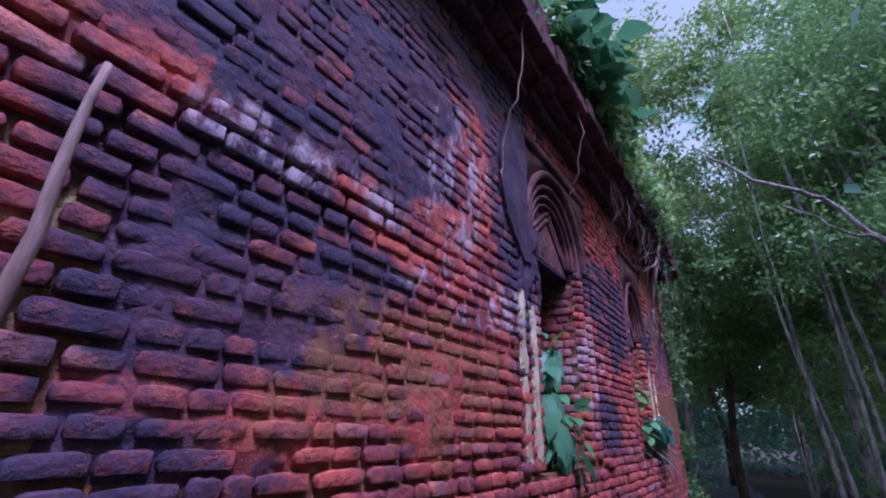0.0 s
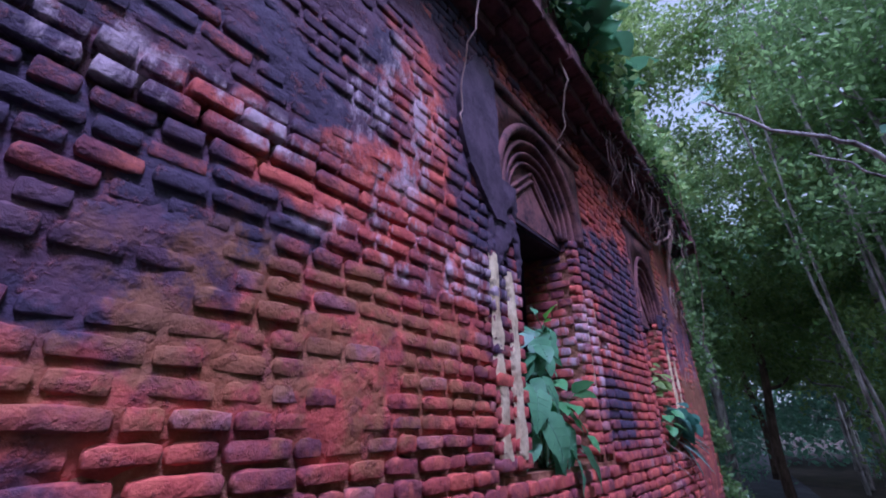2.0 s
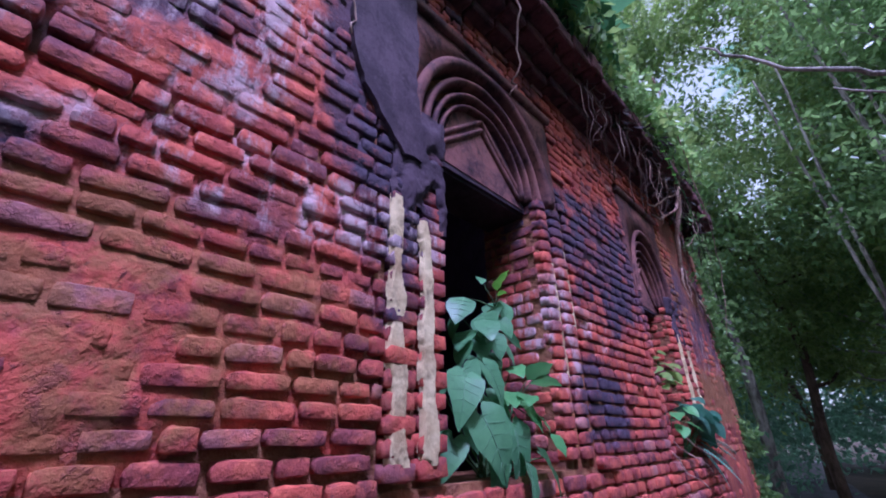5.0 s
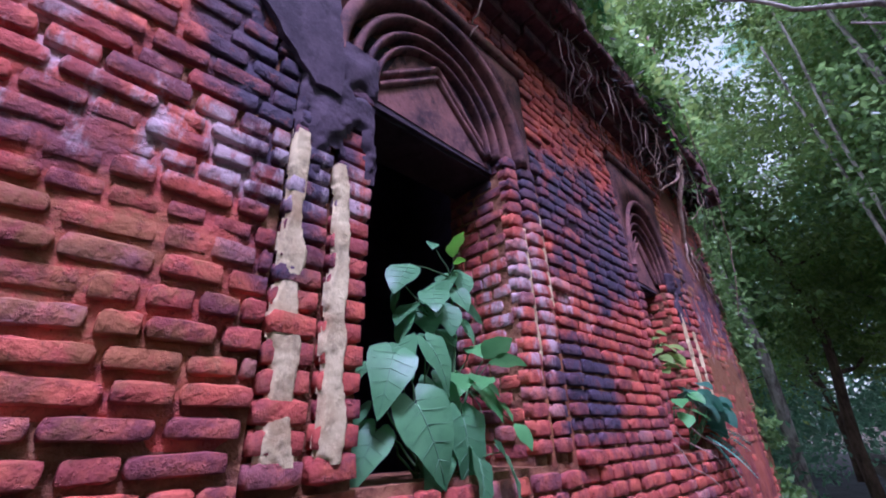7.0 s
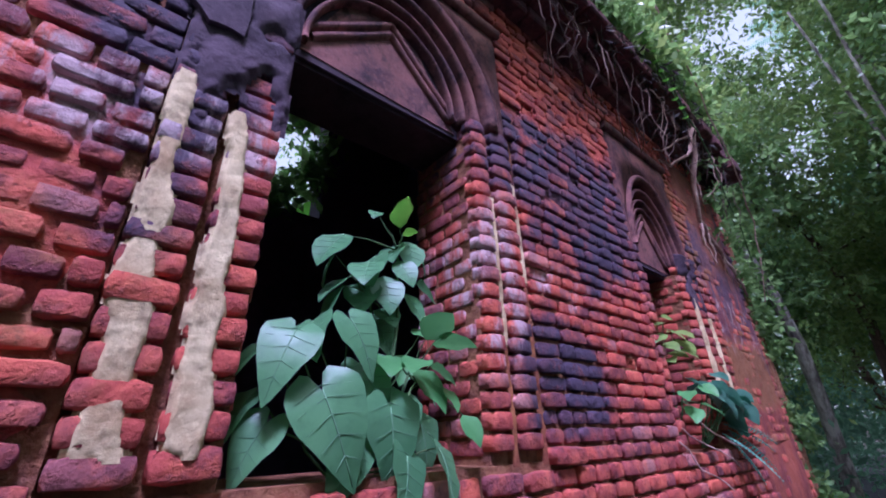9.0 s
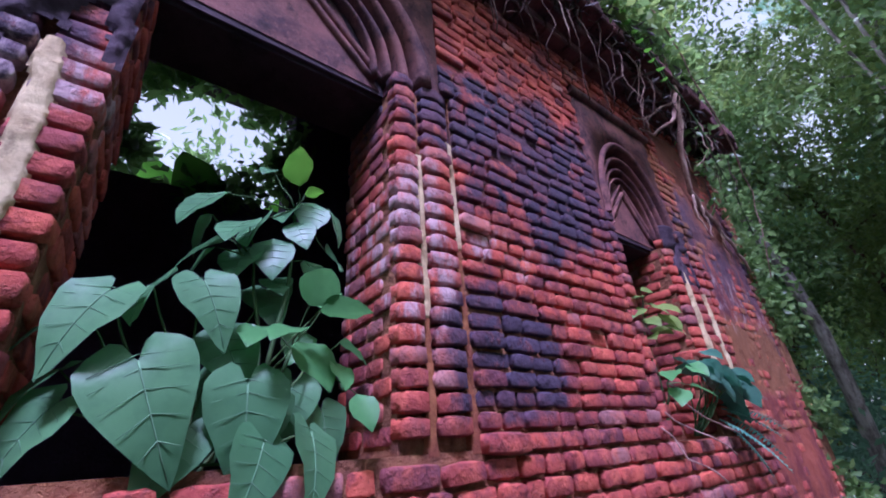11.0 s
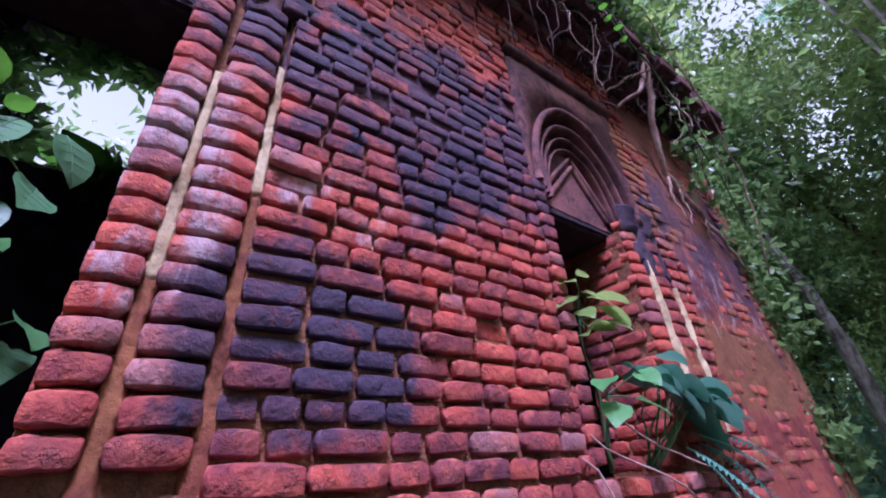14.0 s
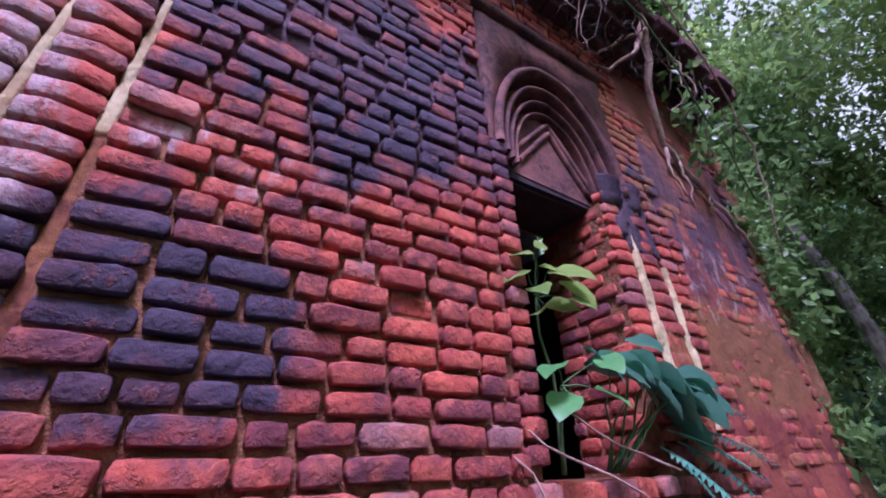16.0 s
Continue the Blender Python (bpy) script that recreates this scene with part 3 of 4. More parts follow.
part("plaster_strip", coat("plaster_strip", 2.40, 2.75, 2.3, 3.16, GREY, lambda y, z: min((z - 2.6 - 0.5 * (y - 2.45)) / 0.3, 0.3, (2.73 - y) / 0.03, (y - 2.42) / 0.03), 0.014, 3, 0.012, 0.012), win1, "blackened plaster on the jamb head")
for mid, z0, z1, s in ((3.772, 1.95, 2.7, 5), (3.95, 2.25, 2.85, 6)):
    part("plaster_strip", coat("plaster_strip", mid - 0.045, mid + 0.045, z0, z1, CREAM, band(mid, 0.02, z0, z1), -0.026, s, 0.005, 0.004, 0.022, 0.3), win1, "thin cream plaster left in the groove")
for mid, z1, s in ((3.772, 2.1, 7), (3.952, 2.35, 8)):
    part("groove_fill", coat("groove_fill", mid - 0.05, mid + 0.05, 1.5, z1, OCHRE, band(mid, 0.026, 1.4, z1), -0.03, s, 0.006, 0.004, 0.022, 0.3), win1, "ochre lichen in the groove")
for mid, half, z0, z1, mat, s in ((6.12, 0.024, 1.8, 2.6, CREAM, 11), (6.35, 0.02, 1.65, 2.45, CREAM, 12), (6.2, 0.16, 2.5, 2.95, GREY, 13), (6.24, 0.1, 1.5, 2.1, OCHRE, 14)):
    part("plaster_strip", coat("plaster_strip", mid - half - 0.04, mid + half + 0.04, z0, z1, mat, band(mid, half, z0, z1, -0.02), 0.002 if mat is CREAM else -0.004, s, 0.008), win2, "streaked plaster on the column")
patch_obj = tagged(new("plaster_patch", flake("plaster_patch", [(2.56, 2.84), (2.45, 2.84), (2.34, 2.96), (2.22, 3.1), (2.14, 3.3), (2.12, 3.5), (2.16, 3.75), (2.3, 4.0), (2.5, 3.98), (2.53, 3.6), (2.52, 3.3), (2.56, 3.05)], FACE + 0.027, 0.035, GREY, 9)), "smooth blackened plaster remnant on the brick wall", "plaster", kind="structure")

def skim(name, y0, y1, z0, z1, level, amp, seed, step=0.022, mat=None):
    """A worn skin of dirt, lime and render: it fills the joints and covers some bricks, and has worn off others."""
    ys, zs = np.arange(y0, y1 + step / 2, step), np.arange(z0, z1 + step / 2, step)
    verts = []
    for y in ys:
        for z in zs:
            edge = min(1.0, 6 * min(y - y0, y1 - y, z - z0, z1 - z))
            h = 0.6 * noise.noise(Vector((y * 2.2, z * 3.0, seed))) + 0.35 * noise.noise(Vector((y * 7, z * 9, seed + 5))) + 0.2 * noise.noise(Vector((y * 24, z * 28, seed)))
            verts.append((FACE + level + amp * h - 0.035 * (1 - edge), y, z))
    k = len(zs)
    faces = [(i * k + j, (i + 1) * k + j, (i + 1) * k + j + 1, i * k + j + 1) for i in range(len(ys) - 1) for j in range(k - 1)]
    return mesh_from(name, verts, faces, mat or SKIN, True)


tagged(new("wall_skin", skim("wall_skin", -1.0, 2.41, 2.55, 4.28, -0.008, 0.03, 3.0)), "worn dark lime skin over the upper brickwork", "plaster", kind="structure")
tagged(new("wall_skin_low", skim("wall_skin_low", 0.2, 2.41, 1.56, 2.62, -0.011, 0.03, 11.0)), "ochre lichen and old mortar smeared over the bricks", "plaster", kind="structure")
tagged(new("wall_skin_mid", skim("wall_skin_mid", 3.95, 5.2, 2.75, 4.25, -0.016, 0.028, 21.0)), "sooty lime skin over the brickwork between the windows", "plaster", kind="structure")
tagged(new("wall_skin_far", skim("wall_skin_far", 6.38, 7.66, 0.6, 4.26, 0.003, 0.02, 31.0, 0.02, FAR_RENDER)), "ochre and black weathered render over the far brickwork", "plaster", kind="structure")


# ---- leaves and plants ----
def blade_mesh(name, outline, mat, cup=0.12, droop=0.25, wave=0.02):
    """A leaf from rows (along, half width): folded at the midrib, drooping at the tip, waved at the edge."""
    verts, faces = [], []
    for i, (s, w) in enumerate(outline):
        z = -droop * s * s
        for u in (-1, -0.5, 0, 0.5, 1):
            verts.append((u * w, s if s >= 0 else s * min(1.0, 1.6 * abs(u)), z + cup * abs(u) * w * 1.2 + wave * math.sin(i * 2.1 + u * 3) * abs(u)))
    k = 5
    for i in range(len(outline) - 1):
        for j in range(k - 1):
            faces.append((i * k + j, i * k + j + 1, (i + 1) * k + j + 1, (i + 1) * k + j))
    return mesh_from(name, verts, faces, mat, True)


def vein_mesh(outline, droop, cup, mat):
    """The raised midrib of a leaf, with a few side veins."""
    runs = [([(0, s, -droop * s * s + 0.006) for s in np.linspace(0.0, 0.94, 7)], [0.011 * (1 - 0.12 * i) for i in range(7)])]
    for s, w in outline[2:-2]:
        for side in (-1, 1):
            a, b = Vector((0, s - 0.06, -droop * (s - 0.06) ** 2 + 0.005)), Vector((side * w * 0.8, s + 0.05, -droop * s * s + cup * w * 0.96 + 0.008))
            runs.append(([a, (a + b) / 2 - Vector((0, 0, 0.004)), b], [0.005, 0.004, 0.002]))
    return tubes("midrib", runs, mat, 4)


OVATE = [(0.0, 0.02), (0.1, 0.2), (0.25, 0.34), (0.42, 0.39), (0.6, 0.35), (0.78, 0.23), (0.92, 0.10), (1.0, 0.005)]
HEART = [(-0.24, 0.16), (-0.14, 0.33), (0.0, 0.41), (0.14, 0.42), (0.32, 0.38), (0.52, 0.29), (0.72, 0.18), (0.9, 0.07), (1.0, 0.005)]
LANCE = [(0.0, 0.01), (0.15, 0.10), (0.35, 0.15), (0.6, 0.12), (0.82, 0.06), (1.0, 0.003)]
leaf_ovate = blade_mesh("leaf", OVATE, LEAF_BROAD)
leaf_young = blade_mesh("leaf", OVATE, LEAF_YOUNG, 0.2, 0.1, 0.04)
leaf_heart = blade_mesh("leaf", HEART, LEAF_BROAD, 0.10, 0.35, 0.03)
leaf_pale = blade_mesh("leaf", OVATE, LEAF_PALE)
leaf_fresh = blade_mesh("leaf", OVATE, LEAF_FRESH, 0.14, 0.2, 0.03)
leaf_teal = blade_mesh("leaf", OVATE, LEAF_FERN, 0.12, 0.3, 0.03)
vein_ovate = vein_mesh(OVATE, 0.25, 0.12, VEIN)
vein_heart = vein_mesh(HEART, 0.35, 0.10, VEIN)
leaf_lance = blade_mesh("leaf", LANCE, LEAF_FERN, 0.1, 0.3, 0.01)


def leaf_pose(at, length, heading, pitch, roll=0.0):
    """A leaf from its base: heading about z (0 is +y, 90 is -x), pitch up from level."""
    return Matrix.Translation(at) @ Euler((radians(pitch), radians(roll), radians(heading))).to_matrix().to_4x4() @ Matrix.Scale(length, 4)


def plant(name, label, foot, sprays, seed, stem_mat=STEM, thick=0.007, forks=()):
    """A plant: stems that run from the foot to each leaf, and the leaves (mesh, place, length, heading, pitch)."""
    rng = random.Random(seed)
    thing = tagged(new(name), label, "plant")
    thing.location = foot
    hubs = [Vector(h) - Vector(foot) for h in forks]
    for h in hubs:
        part("stem", tubes("stem", [(bend((0, 0, 0), h, 8, 0.012, rng), [0.009 - 0.0005 * i for i in range(9)])], stem_mat, 6), thing)
    for me, at, length, heading, pitch in sprays:
        at = Vector(at) - Vector(foot)
        m = leaf_pose(at, length, heading, pitch, rng.uniform(-25, 25))
        leaf = part("leaf", me, thing, "bright young leaf" if me is leaf_young else "", m)
        if me is leaf_ovate or me is leaf_heart:
            part("midrib", vein_ovate if me is leaf_ovate else vein_heart, leaf, "pale raised veins")
        part("stalk", tubes("stalk", [(bend(min(hubs, key=lambda h: (h - at).length) if hubs else (rng.uniform(-0.02, 0.02), rng.uniform(-0.04, 0.04), 0), at, 7, 0.006 if hubs else 0.02, rng), [thick * (1 - 0.09 * i) for i in range(8)])], stem_mat, 5), thing)
    return thing


sapling = [(leaf_young, (-1.09, 3.31, 2.43), 0.15, 265, 40), (leaf_young, (-1.12, 3.34, 2.42), 0.07, 330, 20)]
for y, z, h, l in ((3.1, 2.15, 190, 0.15), (3.06, 2.32, 215, 0.17), (3.17, 2.15, 235, 0.16), (3.29, 2.25, 265, 0.12), (3.44, 2.2, 300, 0.13), (3.26, 2.06, 250, 0.12), (3.36, 2.36, 255, 0.14), (3.44, 2.4, 320, 0.14), (3.04, 2.24, 170, 0.13), (3.2, 2.47, 240, 0.07), (3.2, 2.26, 205, 0.17), (3.06, 2.1, 180, 0.14), (3.14, 2.2, 220, 0.15), (3.23, 2.17, 255, 0.15), (3.3, 2.34, 230, 0.13), (3.35, 2.13, 285, 0.13)):
    sapling.append((leaf_ovate, (-1.13 + RNG.uniform(-0.06, 0.05), y + 0.02, z + 0.03), 1.18 * l, h + RNG.uniform(-12, 12), RNG.uniform(-66, -28)))
for y, z, h, l, p in ((3.34, 1.93, 262, 0.16, 35), (3.38, 1.92, 320, 0.16, 5), (3.26, 1.88, 240, 0.17, -20), (3.34, 1.84, 290, 0.19, -45), (3.32, 1.86, 225, 0.14, -15), (3.45, 1.78, 285, 0.12, -40), (3.5, 1.68, 270, 0.12, -50)):
    sapling.append((leaf_fresh, (-1.02 + RNG.uniform(-0.04, 0.06), y, z), l, h, p))
plant("sapling", "young broadleaf sapling with a bright top leaf on the window sill", (-1.12, 3.28, 1.5), sapling, 21, thick=0.004, forks=((-1.13, 3.2, 2.12), (-1.11, 3.31, 2.33), (-1.06, 3.33, 1.82)))
taro = []
for x, y, z, l, h, p in ((-0.95, 2.96, 1.74, 0.27, 262, -72), (-0.97, 2.87, 1.9, 0.21, 238, -58), (-1.0, 3.06, 1.97, 0.2, 282, -60), (-0.97, 3.2, 1.7, 0.25, 272, -76), (-0.93, 3.36, 1.58, 0.21, 300, -55),
                         (-1.08, 2.83, 1.88, 0.16, 200, -30), (-1.1, 2.82, 1.74, 0.15, 205, -40), (-1.12, 3.1, 1.72, 0.2, 255, -70), (-1.1, 3.3, 1.7, 0.17, 290, -65), (-0.98, 3.08, 1.6, 0.18, 262, -66), (-1.05, 2.95, 1.96, 0.18, 225, -40), (-1.06, 3.14, 1.84, 0.2, 268, -58), (-0.95, 3.25, 1.56, 0.2, 285, -62), (-1.02, 2.84, 1.66, 0.17, 225, -60)):
    taro.append((leaf_heart, (x, y, z), l, h, p))
for x, y, z, l, h, p in ((-1.22, 3.27, 2.06, 0.20, 255, -45), (-1.18, 3.38, 1.74, 0.22, 262, -70), (-1.20, 3.49, 1.66, 0.20, 280, -70), (-1.25, 3.54, 1.83, 0.12, 300, -40)):
    taro.append((leaf_heart, (x, y, z), l, h, p))
for x, y, z, l, h, p in ((-1.20, 3.41, 1.92, 0.15, 250, -50), (-1.20, 3.54, 1.89, 0.14, 320, -30), (-1.15, 3.47, 2.03, 0.15, 235, -20)):
    taro.append((leaf_fresh, (x, y, z), l, h, p))
plant("taro_plant", "large heart-shaped drooping leaves hanging out of the window", (-1.08, 3.1, 1.5), taro, 22, thick=0.006)
weeds = [(leaf_pale, (-0.93 + RNG.uniform(-0.05, 0.03), y, z), l, h, RNG.uniform(-25, 5)) for y, z, h, l in ((5.3, 2.2, 195, 0.14), (5.33, 2.27, 160, 0.15), (5.38, 2.24, 300, 0.15), (5.42, 2.22, 330, 0.2), (5.44, 2.17, 335, 0.18), (5.34, 2.14, 235, 0.13), (5.4, 2.08, 320, 0.13), (5.36, 2.04, 210, 0.12), (5.36, 2.32, 280, 0.08), (5.46, 2.1, 290, 0.12))]
weeds += [(leaf_fresh, (-0.9, y, z), l, h, RNG.uniform(-35, -5)) for y, z, h, l in ((5.34, 1.83, 200, 0.14), (5.36, 1.74, 215, 0.15), (5.5, 1.76, 280, 0.14), (5.56, 1.88, 240, 0.14))]
plant("weed", "pale-leaved weed sprouting from the second window sill", (-1.06, 5.45, 1.5), weeds, 23, thick=0.004, forks=((-1.0, 5.38, 2.12), (-0.98, 5.42, 1.78)))


def frond_mesh(length, pairs, width, mat, droop):
    """A fern frond: a thin rib with paired leaflets."""
    verts, faces = tube_data([(0, s * length, -droop * s * s * length) for s in np.linspace(0, 1, 9)], [0.004 * (1 - 0.8 * s) for s in np.linspace(0, 1, 9)], 5)
    for i in range(pairs):
        s = 0.12 + 0.88 * i / pairs
        w = width * math.sin(math.pi * min(1, 0.18 + 0.82 * s)) ** 0.7
        c = Vector((0, s * length, -droop * s * s * length))
        for side in (-1, 1):
            k = len(verts)
            half = length / pairs * 0.42
            verts += [c + Vector((0, -half, 0)), c + Vector((side * w * 0.5, half * 0.2, -0.1 * w)), c + Vector((side * w, half * 1.6, -0.3 * w)), c + Vector((side * w * 0.45, half * 1.7, -0.1 * w)), c + Vector((0, half, 0))]
            faces.append((k, k + 1, k + 2, k + 3, k + 4))
    return mesh_from("frond", verts, faces, mat)


frond_small = frond_mesh(0.3, 15, 0.05, LEAF_FERN, 0.35)
fern = tagged(new("fern"), "small green fern rooted under the second window", "plant")
fern.location = (-0.95, 5.95, 1.6)
for dy, dz, h, p in ((0.1, 0.16, 335, 5), (0.08, 0.06, 330, -6), (0.05, 0.0, 325, -25), (-0.02, -0.04, 300, -45), (-0.08, -0.02, 285, -30), (0.0, 0.04, 310, -15)):
    part("frond", frond_small, fern, "", leaf_pose((0.0, dy, dz), RNG.uniform(0.95, 1.25), h, p))
creeper = tagged(new("teal_shrub"), "blue-green broad leaves leaning out of the second window", "plant")
creeper.location = (-1.0, 5.6, 1.5)
for i in range(30):
    u = RNG.random()
    at = (RNG.uniform(0.02, 0.16), -0.12 + 0.55 * u, 0.52 - 0.24 * u + RNG.uniform(-0.12, 0.04))
    part("leaf", leaf_teal, creeper, "", leaf_pose(at, RNG.uniform(0.13, 0.22), RNG.uniform(275, 345), RNG.uniform(-45, 0), RNG.uniform(-20, 20)))
    if i % 3 == 0:
        part("stalk", tubes("stalk", [(bend((0, 0.02 * (i % 5), 0), at, 5, 0.015, RNG), [0.006 - 0.0007 * k for k in range(6)])], STEM, 5), creeper)
for i, (a, b) in enumerate((((-0.92, 5.18, 1.62), (-0.8, 5.55, 1.4)), ((-0.93, 5.3, 1.7), (-0.82, 5.75, 1.5)), ((-0.93, 5.12, 1.55), (-0.78, 5.3, 1.3)))):
    tagged(new("dry_twig", tubes("dry_twig", [(bend(a, b, 6, 0.02, RNG), 0.004)], ROOT, 5)), "thin dry twig leaning under the second window", "twig", "dry twigs")

# ---- growth on top of the wall ----
def strip_centres(rng, y0, y1, per_m, spread, x, z):
    k = int((y1 - y0) * per_m)
    y = rng.uniform(y0, y1, k)
    bumps = 0.5 + 0.5 * np.sin(y * 2.3) * np.sin(y * 5.1 + 1)
    return np.stack([x + rng.normal(0, spread, k), y, z + rng.normal(0, spread, k) * (0.5 + bumps) + 0.25 * bumps], 1)


top_growth = tagged(new("wall_creeper", foliage("wall_creeper", np.concatenate([
    strip_centres(NP, 1.5, 6.9, 700, 0.14, -0.72, 4.95), strip_centres(NP, 4.0, 7.0, 700, 0.10, -0.62, 4.75),
    clumps(NP, 7, (-0.8, 6.9, 3.0), (-0.7, 7.6, 4.2), 30, 0.08), clumps(NP, 34, (-1.1, 7.68, 0.2), (-0.9, 8.0, 3.6), 60, 0.10)]), 0.085, LEAF, NP, 0.55)), "tangled creeper growing along the wall top", "creeper", kind="stuff")
# hanging growth whose near-black colour also paints the shade below the cornice
dark_growth = tagged(new("hanging_thicket", foliage("hanging_thicket", np.concatenate([strip_centres(NP, 3.6, 7.5, 300, 0.08, -0.7, 4.5), strip_centres(NP, 5.9, 7.5, 260, 0.09, -0.8, 4.15)]), 0.10, LEAF_SOFFIT, NP, 0.22, 1.2)), "growth hanging under the cornice, coloured dark for its shade", "creeper", kind="stuff")
bright_growth = tagged(new("creeper_sunlit", foliage("creeper_sunlit", np.concatenate([clumps(NP, 46, (-0.9, 3.8, 4.75), (-0.52, 6.8, 5.3), 42, 0.13)]), 0.11, LEAF_PALE, NP, 0.6)), "yellow-green sunlit creeper on the wall top", "creeper", kind="stuff")
shrub = tagged(new("wall_shrub"), "broad-leaved shrub growing out of the wall top", "shrub")
shrub.location = (-0.7, 3.9, 4.9)
for i in range(120):
    d = Vector((RNG.gauss(0.05, 0.16), RNG.uniform(-1.3, 0.75), RNG.uniform(0.02, 0.7)))
    part("leaf", leaf_ovate if i % 3 else leaf_heart, shrub, "", leaf_pose(d, RNG.uniform(0.18, 0.34), RNG.uniform(180, 360), RNG.uniform(-50, 15)))
    if i % 4 == 0:
        part("branch", tubes("branch", [(bend((0, d.y * 0.6, -0.03), d, 6, 0.03, RNG), [0.012 - 0.0012 * k for k in range(7)])], BARK_DARK, 5), shrub)

def hanging(name, label, cat, points, r0, r1, mat, wob, group=""):
    pts = []
    for a, b in zip(points[:-1], points[1:]):
        pts += bend(a, b, 5, wob, RNG)[:-1]
    pts.append(Vector(points[-1]))
    n = len(pts)
    return tagged(new(name, tubes(name, [(pts, [r0 + (r1 - r0) * i / (n - 1) for i in range(n)])], mat, 7)), label, cat, group)


root = tagged(new("strangler_root"), "pale forked strangler root gripping the wall top", "root")
for pts, r in (([(-0.62, 6.5, 4.85), (-0.64, 6.58, 4.4), (-0.82, 6.66, 3.85), (-0.9, 6.78, 3.52), (-0.9, 7.1, 3.3), (-0.9, 7.4, 3.08), (-0.91, 7.6, 2.88)], (0.034, 0.012)),
               ([(-0.64, 6.55, 4.4), (-0.7, 6.45, 4.1), (-0.86, 6.3, 3.95), (-0.9, 6.15, 3.98)], (0.022, 0.008)),
               ([(-0.64, 6.58, 4.35), (-0.76, 6.4, 4.25), (-0.88, 6.25, 4.12), (-0.9, 6.1, 4.1)], (0.016, 0.006)),
               ([(-0.9, 6.8, 3.5), (-0.91, 6.78, 3.3), (-0.91, 6.85, 3.1)], (0.015, 0.005)), ([(-0.9, 6.92, 3.42), (-0.91, 6.98, 3.25), (-0.91, 6.94, 3.08)], (0.012, 0.004)),
               ([(-0.9, 7.2, 3.24), (-0.91, 7.16, 3.1), (-0.91, 7.22, 2.95)], (0.01, 0.004)), ([(-0.64, 6.5, 4.7), (-0.62, 6.3, 4.75), (-0.66, 6.0, 4.7)], (0.025, 0.012))):
    line = []
    for a, b in zip(pts[:-1], pts[1:]):
        line += bend(a, b, 4, 0.012, RNG)[:-1]
    line.append(Vector(pts[-1]))
    part("root_branch", tubes("root_branch", [(line, [r[0] + (r[1] - r[0]) * i / (len(line) - 1) for i in range(len(line))])], ROOT, 8), root)
hanging("hanging_root", "thin pale root dangling over the first window hood", "root", [(-0.66, 3.1, 4.75), (-0.64, 3.2, 4.3), (-0.8, 3.32, 3.9), (-0.86, 3.3, 3.75)], 0.009, 0.005, ROOT, 0.02, "hanging roots")
hanging("hanging_root", "thin pale root dangling from the cornice", "root", [(-0.66, 2.0, 4.8), (-0.7, 2.05, 4.1), (-0.88, 2.1, 3.6), (-0.9, 2.12, 3.3)], 0.007, 0.004, ROOT, 0.02, "hanging roots")
hanging("hanging_root", "thin pale root dangling from the cornice", "root", [(-0.66, 4.8, 4.7), (-0.66, 4.85, 4.3), (-0.72, 4.95, 4.0)], 0.006, 0.004, ROOT, 0.02, "hanging roots")
hanging("liana", "long green liana with leaves hanging off the wall top", "vine", [(-0.55, 5.2, 5.4), (-0.55, 5.6, 4.9), (-0.56, 6.1, 4.4), (-0.6, 6.7, 3.9), (-0.74, 7.5, 3.2)], 0.008, 0.006, STEM, 0.015, "lianas")
hanging("liana", "bare brown liana hanging off the wall top", "vine", [(-0.45, 5.9, 5.6), (-0.45, 6.3, 5.0), (-0.5, 6.9, 4.3), (-0.6, 7.5, 3.6), (-0.8, 7.7, 2.8)], 0.009, 0.006, ROOT, 0.015, "lianas")
for i in range(30):
    y = RNG.uniform(4.0, 7.4)
    z = TOP - 0.1 - max(0, y - 6.5) * 0.3
    hanging("hanging_root", "thin tangled root hanging under the cornice", "root", [(-0.68, y, z), (-0.66, y + RNG.uniform(-0.15, 0.15), z - RNG.uniform(0.2, 0.5)), (-0.75, y + RNG.uniform(-0.25, 0.25), z - RNG.uniform(0.6, 1.0))], 0.006, 0.003, ROOT if i % 5 == 0 else BARK_DARK, 0.04, "hanging roots")
vine = tagged(new("leafy_vine"), "string of bright leaves hanging from the wall top", "vine")
vine.location = (-0.56, 5.35, 5.1)
for i in range(13):
    part("leaf", leaf_young, vine, "", leaf_pose((0.0, 0.06 * i, -0.075 * i), 0.085, 200 + 40 * (i % 2) + RNG.uniform(-20, 20), -20))
part("stalk", tubes("stalk", [(bend((0, 0, 0.05), (0, 0.78, -0.98), 10, 0.01, RNG), 0.005)], STEM, 5), vine)
hanging("dead_branch", "pale dead branch standing beside the wall", "branch", [(-0.5, 0.095, 2.3), (-0.5, 0.1, 1.93), (-0.5, 0.08, 1.2), (-0.52, 0.04, 0.0)], 0.006, 0.022, ROOT, 0.006)

